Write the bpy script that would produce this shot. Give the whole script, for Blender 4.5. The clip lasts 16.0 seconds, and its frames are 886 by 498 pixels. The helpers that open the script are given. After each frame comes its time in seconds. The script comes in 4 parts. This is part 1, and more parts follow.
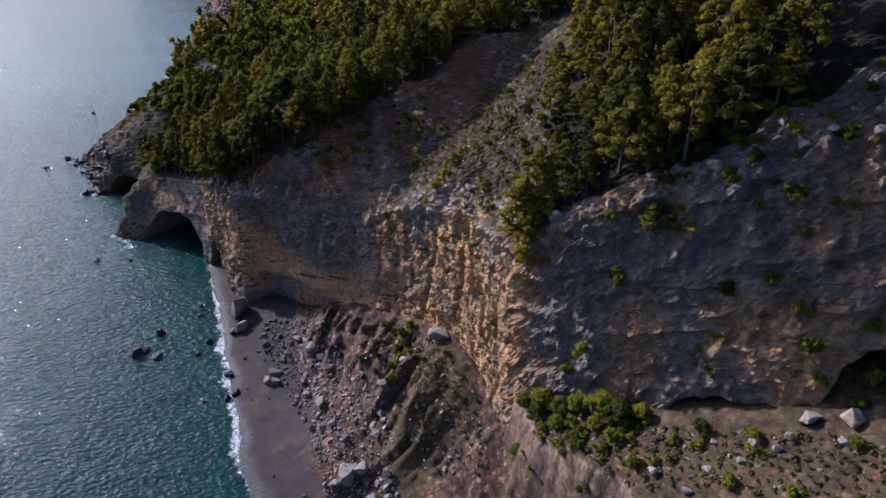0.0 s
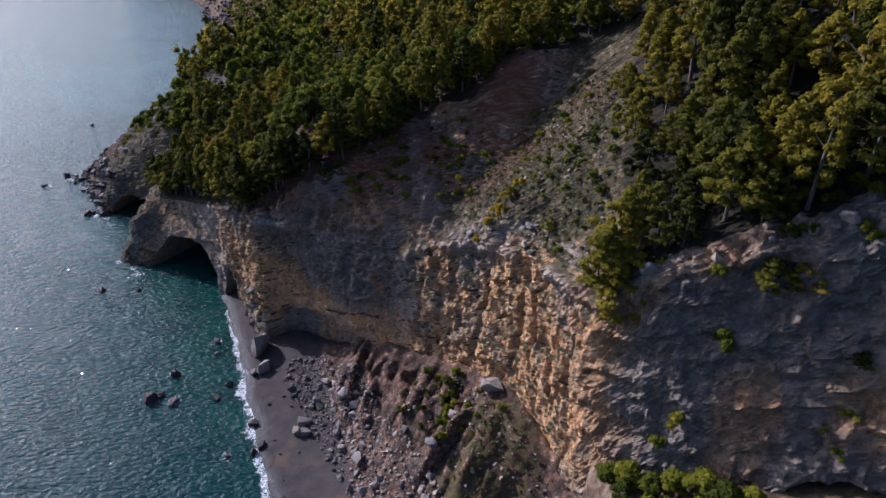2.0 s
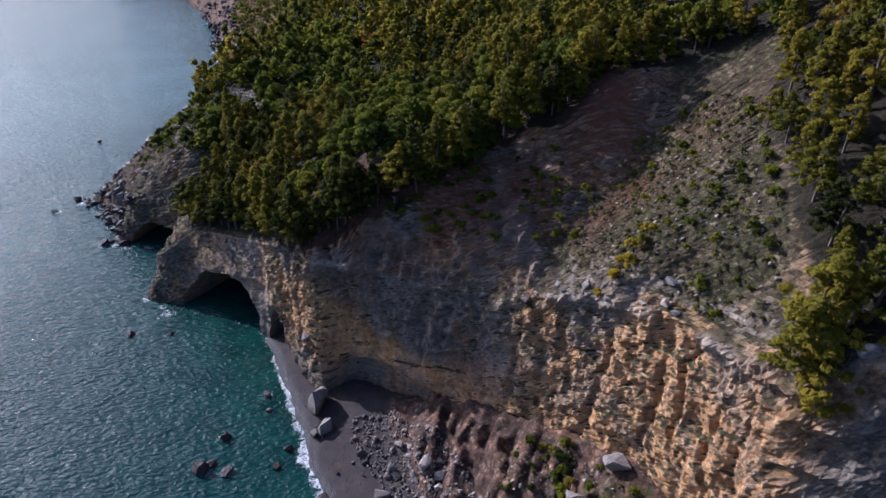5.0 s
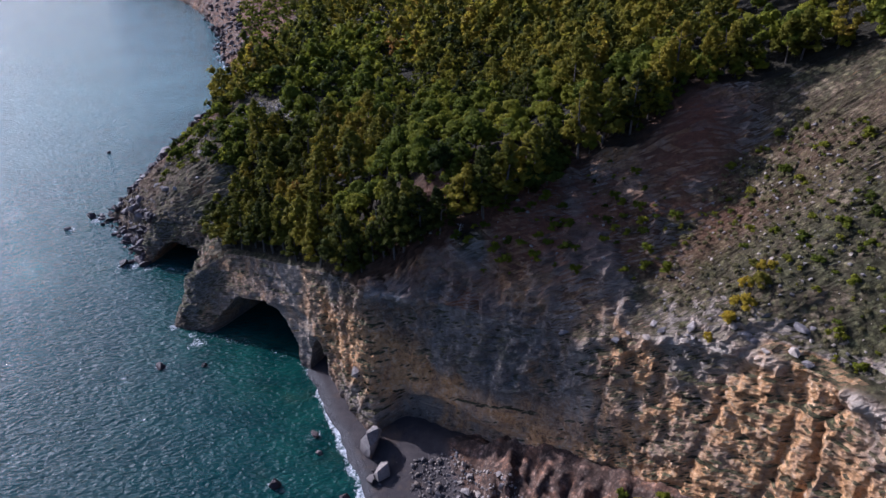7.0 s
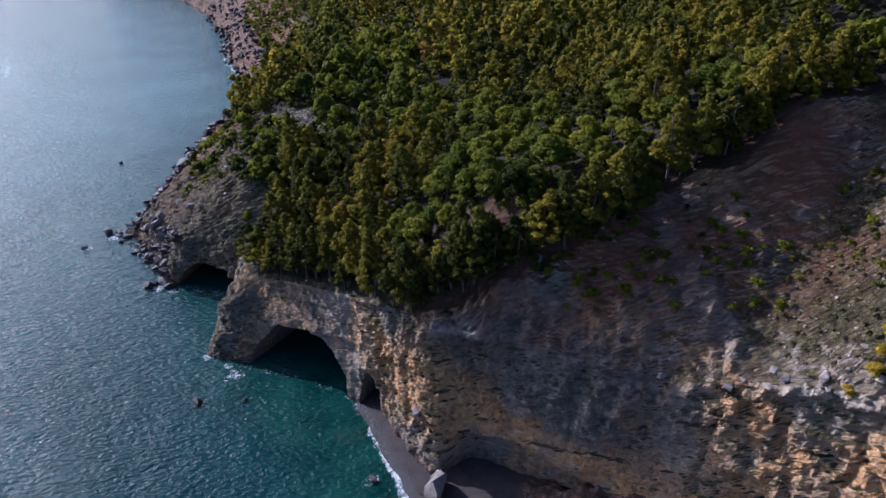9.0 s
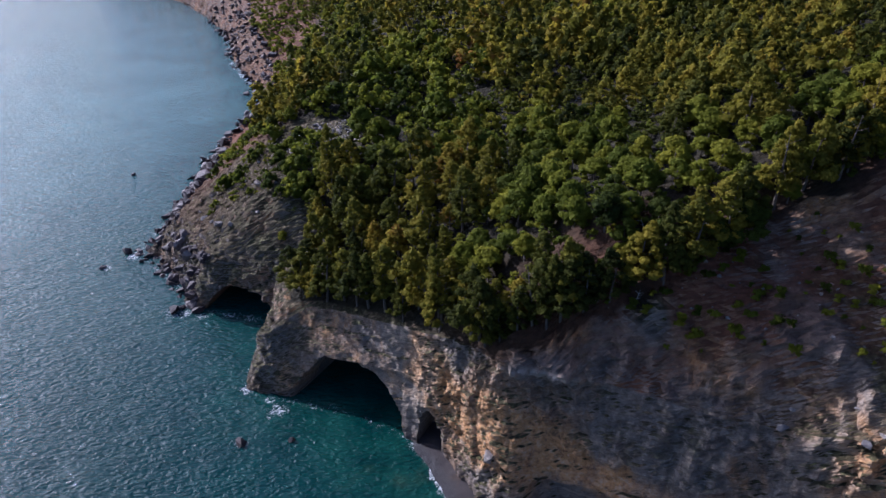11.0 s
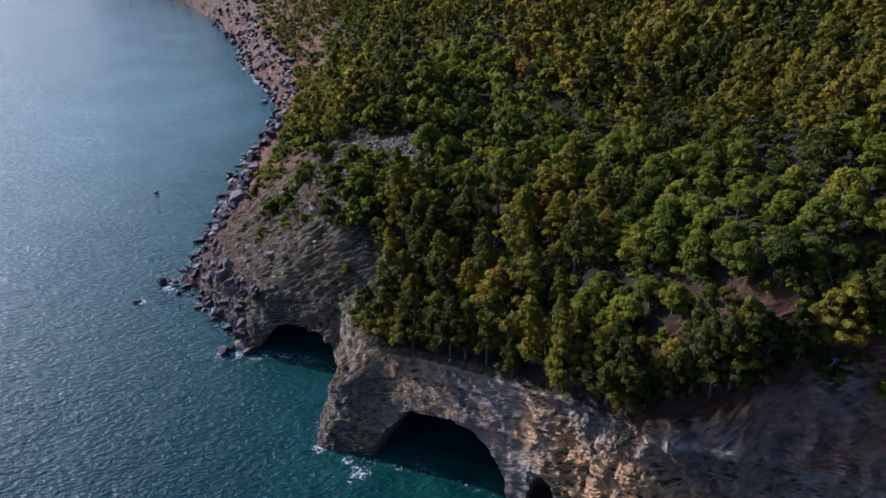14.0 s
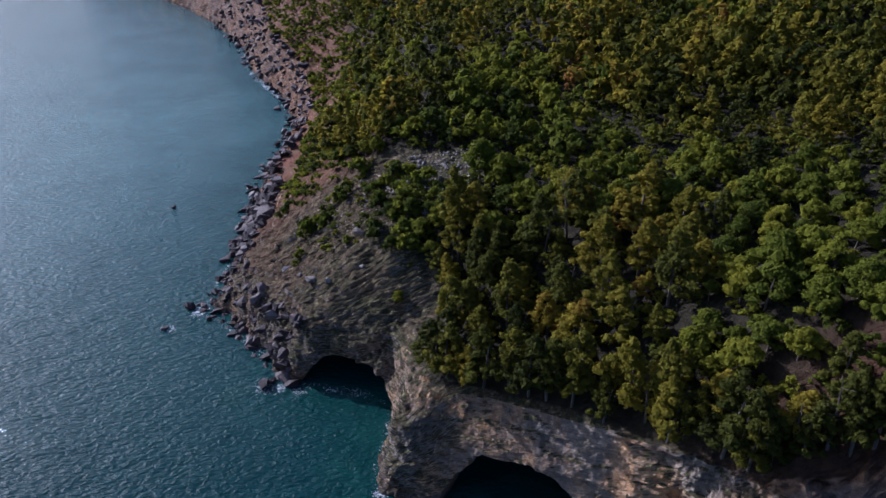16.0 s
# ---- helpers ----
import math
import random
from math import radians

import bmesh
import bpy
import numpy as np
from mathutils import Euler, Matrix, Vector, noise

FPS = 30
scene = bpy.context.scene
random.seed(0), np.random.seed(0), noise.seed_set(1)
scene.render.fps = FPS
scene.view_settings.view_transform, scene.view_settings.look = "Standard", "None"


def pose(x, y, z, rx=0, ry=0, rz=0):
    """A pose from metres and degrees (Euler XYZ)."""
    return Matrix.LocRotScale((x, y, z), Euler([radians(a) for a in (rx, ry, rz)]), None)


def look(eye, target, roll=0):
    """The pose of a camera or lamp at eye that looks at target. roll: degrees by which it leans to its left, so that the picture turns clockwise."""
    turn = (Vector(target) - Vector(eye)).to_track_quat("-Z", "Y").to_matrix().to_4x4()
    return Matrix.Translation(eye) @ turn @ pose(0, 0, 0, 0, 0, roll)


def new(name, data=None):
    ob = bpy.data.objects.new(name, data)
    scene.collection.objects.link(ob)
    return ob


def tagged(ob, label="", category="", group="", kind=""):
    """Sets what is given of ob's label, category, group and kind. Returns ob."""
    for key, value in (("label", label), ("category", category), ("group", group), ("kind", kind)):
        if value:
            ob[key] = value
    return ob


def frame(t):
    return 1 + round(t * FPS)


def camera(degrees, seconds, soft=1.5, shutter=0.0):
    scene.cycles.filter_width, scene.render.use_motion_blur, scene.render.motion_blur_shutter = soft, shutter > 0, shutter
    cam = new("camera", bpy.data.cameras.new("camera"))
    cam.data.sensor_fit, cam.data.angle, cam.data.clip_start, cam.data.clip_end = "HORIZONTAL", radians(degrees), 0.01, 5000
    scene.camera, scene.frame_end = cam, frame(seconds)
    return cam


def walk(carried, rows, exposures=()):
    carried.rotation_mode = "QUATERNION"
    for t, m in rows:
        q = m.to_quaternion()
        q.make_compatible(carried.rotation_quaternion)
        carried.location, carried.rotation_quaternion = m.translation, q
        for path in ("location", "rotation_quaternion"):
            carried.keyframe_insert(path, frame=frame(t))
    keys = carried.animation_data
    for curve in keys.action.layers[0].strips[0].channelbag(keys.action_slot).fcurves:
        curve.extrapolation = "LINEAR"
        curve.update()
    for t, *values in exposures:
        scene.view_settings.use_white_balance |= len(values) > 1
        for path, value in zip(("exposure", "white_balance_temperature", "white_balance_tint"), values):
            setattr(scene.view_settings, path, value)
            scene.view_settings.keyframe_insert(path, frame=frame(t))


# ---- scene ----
# the flight: seconds, place, yaw, pitch, roll
cam = camera(68.0, 16.0)
ROWS = [
    (0.0, 0.00, 0.00, 100.50, 0.000, -29.401, -0.273),
    (0.5, -2.51, 3.80, 100.60, -0.194, -29.379, -0.212),
    (1.0, -5.16, 7.57, 100.69, -0.371, -29.347, -0.178),
    (1.5, -7.93, 11.24, 100.76, -0.548, -29.321, -0.143),
    (2.0, -10.88, 14.85, 100.74, -0.738, -29.286, -0.136),
    (2.5, -13.89, 18.31, 100.65, -0.933, -29.264, -0.143),
    (3.0, -17.05, 21.69, 100.50, -1.087, -29.214, -0.149),
    (3.5, -20.27, 24.98, 100.31, -1.248, -29.164, -0.171),
    (4.0, -23.52, 28.11, 100.15, -1.455, -29.175, -0.217),
    (6.5, -40.42, 43.62, 100.28, -2.540, -29.305, -0.314),
    (7.0, -43.75, 46.81, 100.39, -2.685, -29.350, -0.372),
    (7.5, -47.01, 50.04, 100.52, -2.822, -29.432, -0.453),
    (8.0, -50.32, 53.32, 100.65, -2.966, -29.516, -0.537),
    (8.5, -53.69, 56.59, 100.68, -3.119, -29.602, -0.608),
    (9.0, -57.06, 59.78, 100.66, -3.319, -29.663, -0.627),
    (11.5, -74.29, 75.46, 100.66, -4.471, -29.720, -0.424),
    (12.0, -77.67, 78.69, 100.58, -4.665, -29.735, -0.421),
    (12.5, -80.96, 81.98, 100.46, -4.884, -29.755, -0.440),
    (13.0, -84.29, 85.35, 100.25, -5.082, -29.799, -0.471),
    (13.5, -87.62, 88.73, 100.03, -5.283, -29.840, -0.467),
    (14.0, -90.89, 91.96, 99.89, -5.515, -29.871, -0.477),
    (14.5, -94.22, 95.22, 99.78, -5.751, -29.869, -0.488),
    (15.0, -97.52, 98.46, 99.73, -6.018, -29.884, -0.465),
    (15.5, -100.94, 101.71, 99.76, -6.272, -29.913, -0.442),
    (16.0, -104.38, 104.92, 99.84, -6.537, -29.943, -0.403),
]
walk(cam, [(t, pose(x, y, z, 90 + pitch, 0, yaw) @ pose(0, 0, 0, 0, 0, roll)) for t, x, y, z, yaw, pitch, roll in ROWS],
     exposures=[(0.0, -0.1, 4970, 21), (9.0, 0.1, 4720, 22), (12.5, 0.12, 4740, 22), (16.0, -0.26, 4680, 21)])

# ---- light: low hazy sun over the sea, ahead and to the side ----
SUN_AZ, SUN_EL = radians(-50), radians(28)
world = bpy.data.worlds.new("sky")
scene.world = world
world.use_nodes = True
wn = world.node_tree.nodes
sky = wn.new("ShaderNodeTexSky")
sky.sky_type, sky.sun_disc = "NISHITA", False
sky.sun_elevation, sky.sun_rotation = SUN_EL, SUN_AZ
sky.air_density, sky.dust_density, sky.ozone_density = 1.0, 5.0, 3.0
world.node_tree.links.new(sky.outputs["Color"], wn["Background"].inputs["Color"])
wn["Background"].inputs["Strength"].default_value = 0.122
SUN_WAY = Vector((math.cos(SUN_EL) * math.sin(SUN_AZ), math.cos(SUN_EL) * math.cos(SUN_AZ), math.sin(SUN_EL)))
sun = new("sun", bpy.data.lights.new("sun", "SUN"))
sun.data.energy, sun.data.angle, sun.data.color = 6.0, radians(0.6), (1.0, 0.86, 0.70)
sun.matrix_world = look((0, 0, 300), Vector((0, 0, 300)) - SUN_WAY)


# ---- small numeric helpers ----
def lattice(ix, iy, iz, seed):
    with np.errstate(over="ignore"):
        h = (ix.astype(np.uint32) * np.uint32(374761393) + iy.astype(np.uint32) * np.uint32(668265263)
             + iz.astype(np.uint32) * np.uint32(2147483647) + np.uint32(seed * 974711 + 12345))
        h = (h ^ (h >> np.uint32(13))) * np.uint32(1274126177)
        h = (h ^ (h >> np.uint32(16))) * np.uint32(2246822519)
        h = h ^ (h >> np.uint32(15))
    return h.astype(np.float64) / 4294967295.0


def vnoise(p, seed=0):
    """Value noise in -1..1 for points of shape (..., 3)."""
    i = np.floor(p)
    f = p - i
    f = f * f * (3 - 2 * f)
    i = i.astype(np.int64)
    out = 0
    for a in (0, 1):
        for b in (0, 1):
            for c in (0, 1):
                w = (f[..., 0] if a else 1 - f[..., 0]) * (f[..., 1] if b else 1 - f[..., 1]) * (f[..., 2] if c else 1 - f[..., 2])
                out = out + w * lattice(i[..., 0] + a, i[..., 1] + b, i[..., 2] + c, seed)
    return out * 2 - 1


def fbm(p, octaves=4, seed=0, ridged=False):
    total, amp, norm = 0, 1.0, 0
    for k in range(octaves):
        n = vnoise(p * 2 ** k, seed + k * 7)
        total = total + amp * ((1 - 2 * np.abs(n)) if ridged else n)
        norm += amp
        amp *= 0.5
    return total / norm


def p3(x, y, z=0.0):
    return np.stack(np.broadcast_arrays(x, y, z), -1).astype(float)


def smooth(a, b, x):
    t = np.clip((x - a) / (b - a), 0, 1)
    return t * t * (3 - 2 * t)


def inside(x, y, poly):
    """Which of the points lie in a polygon of plan points."""
    res = np.zeros(np.shape(x), bool)
    for (x0, y0), (x1, y1) in zip(poly, poly[1:] + poly[:1]):
        cross = (y0 > y) != (y1 > y)
        with np.errstate(divide="ignore", invalid="ignore"):
            res ^= cross & (x < (x1 - x0) * (y - y0) / (y1 - y0 + 1e-12) + x0)
    return res


def line_distance(x, y, line):
    """Distance to a plan polyline, and how far along it the nearest place lies."""
    best, along = np.full(np.shape(x), 1e9), np.zeros(np.shape(x))
    run = 0.0
    for (x0, y0), (x1, y1) in zip(line, line[1:]):
        dx, dy = x1 - x0, y1 - y0
        ln = math.hypot(dx, dy)
        t = np.clip(((x - x0) * dx + (y - y0) * dy) / ln ** 2, 0, 1)
        d = np.hypot(x - x0 - t * dx, y - y0 - t * dy)
        near = d < best
        best, along = np.where(near, d, best), np.where(near, run + t * ln, along)
        run += ln
    return best, along


def mesh_from(name, verts, faces, smooth_shade=True, attrs=None):
    """A mesh from arrays; faces is an (n, 3) or (n, 4) array."""
    me = bpy.data.meshes.new(name)
    verts, faces = np.asarray(verts, np.float32), np.asarray(faces, np.int32)
    n, k = faces.shape
    me.vertices.add(len(verts))
    me.vertices.foreach_set("co", verts.ravel())
    me.loops.add(n * k)
    me.loops.foreach_set("vertex_index", faces.ravel())
    me.polygons.add(n)
    me.polygons.foreach_set("loop_start", np.arange(0, n * k, k, dtype=np.int32))
    me.polygons.foreach_set("use_smooth", np.full(n, smooth_shade))
    me.update(calc_edges=True)
    for key, values in (attrs or {}).items():
        me.attributes.new(key, "FLOAT", "POINT").data.foreach_set("value", np.asarray(values, np.float32).ravel())
    return me


def grid_faces(r, c):
    i = np.arange(r * c).reshape(r, c)
    return np.stack([i[:-1, :-1], i[:-1, 1:], i[1:, 1:], i[1:, :-1]], -1).reshape(-1, 4)


def part(name, me, material, parent, label=""):
    ob = new(name, me)
    if not me.materials:
        me.materials.append(material)
    ob.parent = parent
    return tagged(ob, label)


# ---- materials ----
class Nodes:
    """A short way to write node trees."""

    def __init__(self, name):
        self.mat = bpy.data.materials.new(name)
        self.mat.use_nodes = True
        self.tree = self.mat.node_tree
        self.bsdf = self.tree.nodes["Principled BSDF"]
        self.pos = self.add("ShaderNodeNewGeometry").outputs["Position"]

    def add(self, kind, **values):
        n = self.tree.nodes.new(kind)
        for k, v in values.items():
            setattr(n, k, v)
        return n

    def link(self, a, b):
        self.tree.links.new(a, b)

    def put(self, sock, v):
        if isinstance(v, (int, float, tuple)):
            sock.default_value = (*v, 1) if isinstance(v, tuple) and len(v) == 3 and sock.type == "RGBA" else v
        else:
            self.link(v, sock)

    def scaled(self, sx, sy, sz, source=None):
        m = self.add("ShaderNodeMapping")
        m.inputs["Scale"].default_value = (sx, sy, sz)
        self.link(source or self.pos, m.inputs["Vector"])
        return m.outputs[0]

    def noise(self, scale, detail=5, rough=0.6, source=None, warp=0.0):
        n = self.add("ShaderNodeTexNoise")
        n.inputs["Scale"].default_value, n.inputs["Detail"].default_value = scale, detail
        n.inputs["Roughness"].default_value, n.inputs["Distortion"].default_value = rough, warp
        self.link(source or self.pos, n.inputs["Vector"])
        return n.outputs["Fac"]

    def cells(self, scale, feature="F1", source=None, output="Distance"):
        n = self.add("ShaderNodeTexVoronoi", feature=feature)
        n.inputs["Scale"].default_value = scale
        self.link(source or self.pos, n.inputs["Vector"])
        return n.outputs[output]

    def ramp(self, fac, *stops):
        n = self.add("ShaderNodeValToRGB")
        while len(n.color_ramp.elements) < len(stops):
            n.color_ramp.elements.new(0.5)
        for e, (at, c) in zip(n.color_ramp.elements, stops):
            e.position, e.color = at, (c, c, c, 1) if isinstance(c, (int, float)) else (*c, 1)
        self.link(fac, n.inputs[0])
        return n.outputs["Color"]

    def mix(self, fac, a, b, mode="MIX"):
        n = self.add("ShaderNodeMix", data_type="RGBA", blend_type=mode)
        self.put(n.inputs[0], fac), self.put(n.inputs[6], a), self.put(n.inputs[7], b)
        return n.outputs[2]

    def math(self, op, a, b=0.0, clamp=False):
        n = self.add("ShaderNodeMath", operation=op, use_clamp=clamp)
        self.put(n.inputs[0], a), self.put(n.inputs[1], b)
        return n.outputs[0]

    def attr(self, name):
        return self.add("ShaderNodeAttribute", attribute_name=name).outputs["Fac"]

    def bump(self, height, strength=0.5, distance=0.3, under=None):
        n = self.add("ShaderNodeBump")
        n.inputs["Strength"].default_value, n.inputs["Distance"].default_value = strength, distance
        self.link(height, n.inputs["Height"])
        if under:
            self.link(under, n.inputs["Normal"])
        return n.outputs[0]

    def done(self, colour, rough=0.9, normal=None, spec=0.3):
        self.put(self.bsdf.inputs["Base Color"], colour)
        self.put(self.bsdf.inputs["Roughness"], rough)
        self.bsdf.inputs["Specular IOR Level"].default_value = spec
        if normal:
            self.link(normal, self.bsdf.inputs["Normal"])
        return self.mat


def up_facing(n):
    sep = n.add("ShaderNodeSeparateXYZ")
    n.link(n.add("ShaderNodeNewGeometry").outputs["Normal"], sep.inputs[0])
    return sep.outputs["Z"]


def rock_colour(n):
    """Layered limestone: grey beds, ochre and rust stains, dark joints."""
    wavy = n.add("ShaderNodeVectorMath", operation="ADD")
    soft_warp = n.add("ShaderNodeTexNoise")
    soft_warp.inputs["Scale"].default_value, soft_warp.inputs["Detail"].default_value = 0.12, 3
    n.link(n.pos, soft_warp.inputs["Vector"])
    push = n.add("ShaderNodeVectorMath", operation="SCALE")
    push.inputs["Scale"].default_value = 2.2
    n.link(soft_warp.outputs["Color"], push.inputs[0])
    n.link(n.pos, wavy.inputs[0]), n.link(push.outputs[0], wavy.inputs[1])
    dip = n.add("ShaderNodeVectorMath", operation="DOT_PRODUCT")
    dip.inputs[1].default_value = (-0.25, 0.16, 1.0)
    n.link(wavy.outputs[0], dip.inputs[0])
    parts = n.add("ShaderNodeSeparateXYZ")
    n.link(wavy.outputs[0], parts.inputs[0])
    tilted = n.add("ShaderNodeCombineXYZ")
    n.link(parts.outputs[0], tilted.inputs[0]), n.link(parts.outputs[1], tilted.inputs[1]), n.link(dip.outputs["Value"], tilted.inputs[2])
    bent = tilted.outputs[0]
    beds = n.noise(1.0, 7, 0.7, n.scaled(0.05, 0.05, 0.75, bent))
    stain = n.noise(0.07, 5, 0.6, n.scaled(1, 1, 0.7), 0.5)
    streak = n.noise(1.0, 5, 0.6, n.scaled(0.5, 0.5, 0.07))
    grain = n.noise(0.9, 10, 0.75)
    c = n.ramp(beds, (0.3, (0.14, 0.12, 0.108)), (0.44, (0.32, 0.275, 0.225)), (0.52, (0.21, 0.18, 0.155)), (0.6, (0.42, 0.355, 0.28)), (0.7, (0.27, 0.22, 0.175)))
    stain = n.math("ADD", stain, n.math("MULTIPLY", n.attr("ochre"), 0.16))
    c = n.mix(n.ramp(stain, (0.47, 0.0), (0.6, 0.85)), c, n.ramp(grain, (0.32, (0.24, 0.11, 0.04)), (0.5, (0.6, 0.33, 0.125)), (0.68, (0.72, 0.52, 0.3))))
    c = n.mix(n.ramp(streak, (0.5, 0.0), (0.68, 0.45)), c, (0.13, 0.125, 0.125))
    c = n.mix(n.ramp(grain, (0.3, 0.8), (0.47, 0.0)), c, (0.055, 0.047, 0.042))
    c = n.mix(n.ramp(grain, (0.56, 0.0), (0.7, 0.55)), c, (0.56, 0.51, 0.45))
    thin = n.noise(1.0, 5, 0.6, n.scaled(0.09, 0.09, 1.3, bent))
    upright = n.ramp(up_facing(n), (0.3, 1.0), (0.65, 0.0))
    c = n.mix(n.math("MULTIPLY", upright, n.ramp(thin, (0.3, 0.3), (0.36, 0.0))), c, (0.07, 0.062, 0.058))
    c = n.mix(n.math("MULTIPLY", upright, n.ramp(thin, (0.6, 0.0), (0.72, 0.15))), c, (0.5, 0.45, 0.38))
    beds = n.math("ADD", beds, n.math("MULTIPLY", thin, 0.5))
    # weathered grey stone, which also paints the shaded walls darker
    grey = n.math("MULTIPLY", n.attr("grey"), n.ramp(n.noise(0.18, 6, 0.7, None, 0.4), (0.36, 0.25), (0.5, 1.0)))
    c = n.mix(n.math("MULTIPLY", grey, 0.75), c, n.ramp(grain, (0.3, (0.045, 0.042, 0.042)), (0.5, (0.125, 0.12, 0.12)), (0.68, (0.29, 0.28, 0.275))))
    blotch = n.noise(0.42, 8, 0.72, None, 0.9)
    c = n.mix(n.ramp(blotch, (0.32, 0.6), (0.43, 0.0)), c, (0.05, 0.045, 0.04))
    c = n.mix(n.ramp(blotch, (0.56, 0.0), (0.68, 0.5)), c, (0.5, 0.43, 0.35))
    crack = n.cells(0.4, "DISTANCE_TO_EDGE", n.scaled(0.8, 0.8, 1.5, bent))
    speck = n.noise(3.2, 6, 0.8)
    c = n.mix(n.ramp(speck, (0.32, 0.4), (0.43, 0.0)), c, (0.05, 0.042, 0.035))
    c = n.mix(n.ramp(speck, (0.58, 0.0), (0.68, 0.4)), c, (0.6, 0.53, 0.43))
    c = n.mix(n.math("MULTIPLY", n.attr("pale"), n.ramp(grain, (0.36, 0.1), (0.52, 0.75))), c, (0.47, 0.42, 0.36))
    c = n.mix(1.0, c, (1.07, 1.0, 0.92), "MULTIPLY")
    return c, grain, crack, beds


def rubble(n, c, size, amount):
    """Broken stones: each cell its own tone, dark gaps between."""
    near = n.add("ShaderNodeTexVoronoi", feature="F1")
    near.inputs["Scale"].default_value, near.inputs["Randomness"].default_value = 1 / size, 1.0
    n.link(n.pos, near.inputs["Vector"])
    sep = n.add("ShaderNodeSeparateColor")
    n.link(near.outputs["Color"], sep.inputs[0])
    tone = n.ramp(sep.outputs[0], (0.0, 0.35), (0.55, 0.9), (0.8, 1.25), (1.0, 1.9))
    stones = n.mix(1.0, c, tone, "MULTIPLY")
    gaps = n.ramp(near.outputs["Distance"], (0.3, 0.0), (0.62, 0.75))
    stones = n.mix(gaps, stones, n.mix(1.0, c, (0.25, 0.22, 0.2), "MULTIPLY"))
    return n.mix(amount, c, stones), near.outputs["Distance"]


def make_ground():
    n = Nodes("cliff and hillside")
    rock, grain, crack, beds = rock_colour(n)
    soil_n = n.noise(0.35, 7, 0.68)
    fine = n.noise(1.7, 8, 0.8)
    soil = n.ramp(soil_n, (0.32, (0.07, 0.048, 0.032)), (0.47, (0.17, 0.125, 0.072)), (0.56, (0.25, 0.185, 0.11)), (0.7, (0.37, 0.285, 0.19)))
    soil = n.mix(n.ramp(fine, (0.45, 0.0), (0.6, 0.75)), soil, (0.09, 0.095, 0.035))
    turf = n.noise(0.13, 6, 0.7, None, 0.6)
    soil = n.mix(n.ramp(turf, (0.42, 0.0), (0.54, 0.8)), soil, n.ramp(fine, (0.35, (0.05, 0.052, 0.02)), (0.65, (0.15, 0.14, 0.06))))
    soil, lumps = rubble(n, soil, 1.1, 0.75)
    soil, _ = rubble(n, soil, 0.45, 0.55)
    red = n.attr("red")
    soil = n.mix(n.math("MULTIPLY", red, n.ramp(soil_n, (0.3, 0.5), (0.6, 1.0))), soil, n.ramp(fine, (0.3, (0.095, 0.038, 0.022)), (0.7, (0.33, 0.125, 0.06))))
    flat = n.ramp(n.math("ADD", n.math("ADD", up_facing(n), n.math("MULTIPLY", n.attr("head"), 0.32)), n.math("MULTIPLY", n.math("SUBTRACT", grain, 0.5), 0.5)), (0.44, 0.0), (0.64, 1.0))
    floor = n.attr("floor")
    flat = n.math("MULTIPLY", flat, n.math("SUBTRACT", 1.0, n.math("MULTIPLY", n.attr("crags"), 0.75)))
    # dark forest floor, with the shade under the crowns painted into its colour
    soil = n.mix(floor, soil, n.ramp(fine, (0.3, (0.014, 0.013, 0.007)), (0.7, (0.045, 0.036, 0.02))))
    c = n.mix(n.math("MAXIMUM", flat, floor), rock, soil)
    c = n.mix(n.math("MULTIPLY", red, 0.75), c, n.ramp(grain, (0.3, (0.07, 0.03, 0.02)), (0.7, (0.27, 0.115, 0.06))))
    sep = n.add("ShaderNodeSeparateXYZ")
    n.link(n.pos, sep.inputs[0])
    wet_band = n.math("SUBTRACT", 1.0, n.math("DIVIDE", n.math("ADD", sep.outputs["Z"], n.math("MULTIPLY", grain, 3.5)), 6.0), True)
    c = n.mix(n.math("MULTIPLY", wet_band, 0.85), c, (0.045, 0.028, 0.024))
    h = n.math("ADD", n.math("MULTIPLY", grain, 0.8), n.math("ADD", n.math("MULTIPLY", n.ramp(crack, (0, 0.0), (0.08, 1.0)), 0.12), n.math("MULTIPLY", beds, n.ramp(up_facing(n), (0.3, 0.55), (0.7, 0.08)))))
    nb = n.bump(h, 1.0, 0.9)
    return n.done(c, 0.92, n.bump(n.math("SUBTRACT", n.math("MULTIPLY", fine, 0.5), n.math("MULTIPLY", lumps, n.math("MULTIPLY", flat, 0.8))), 0.6, 0.25, nb), 0.2)


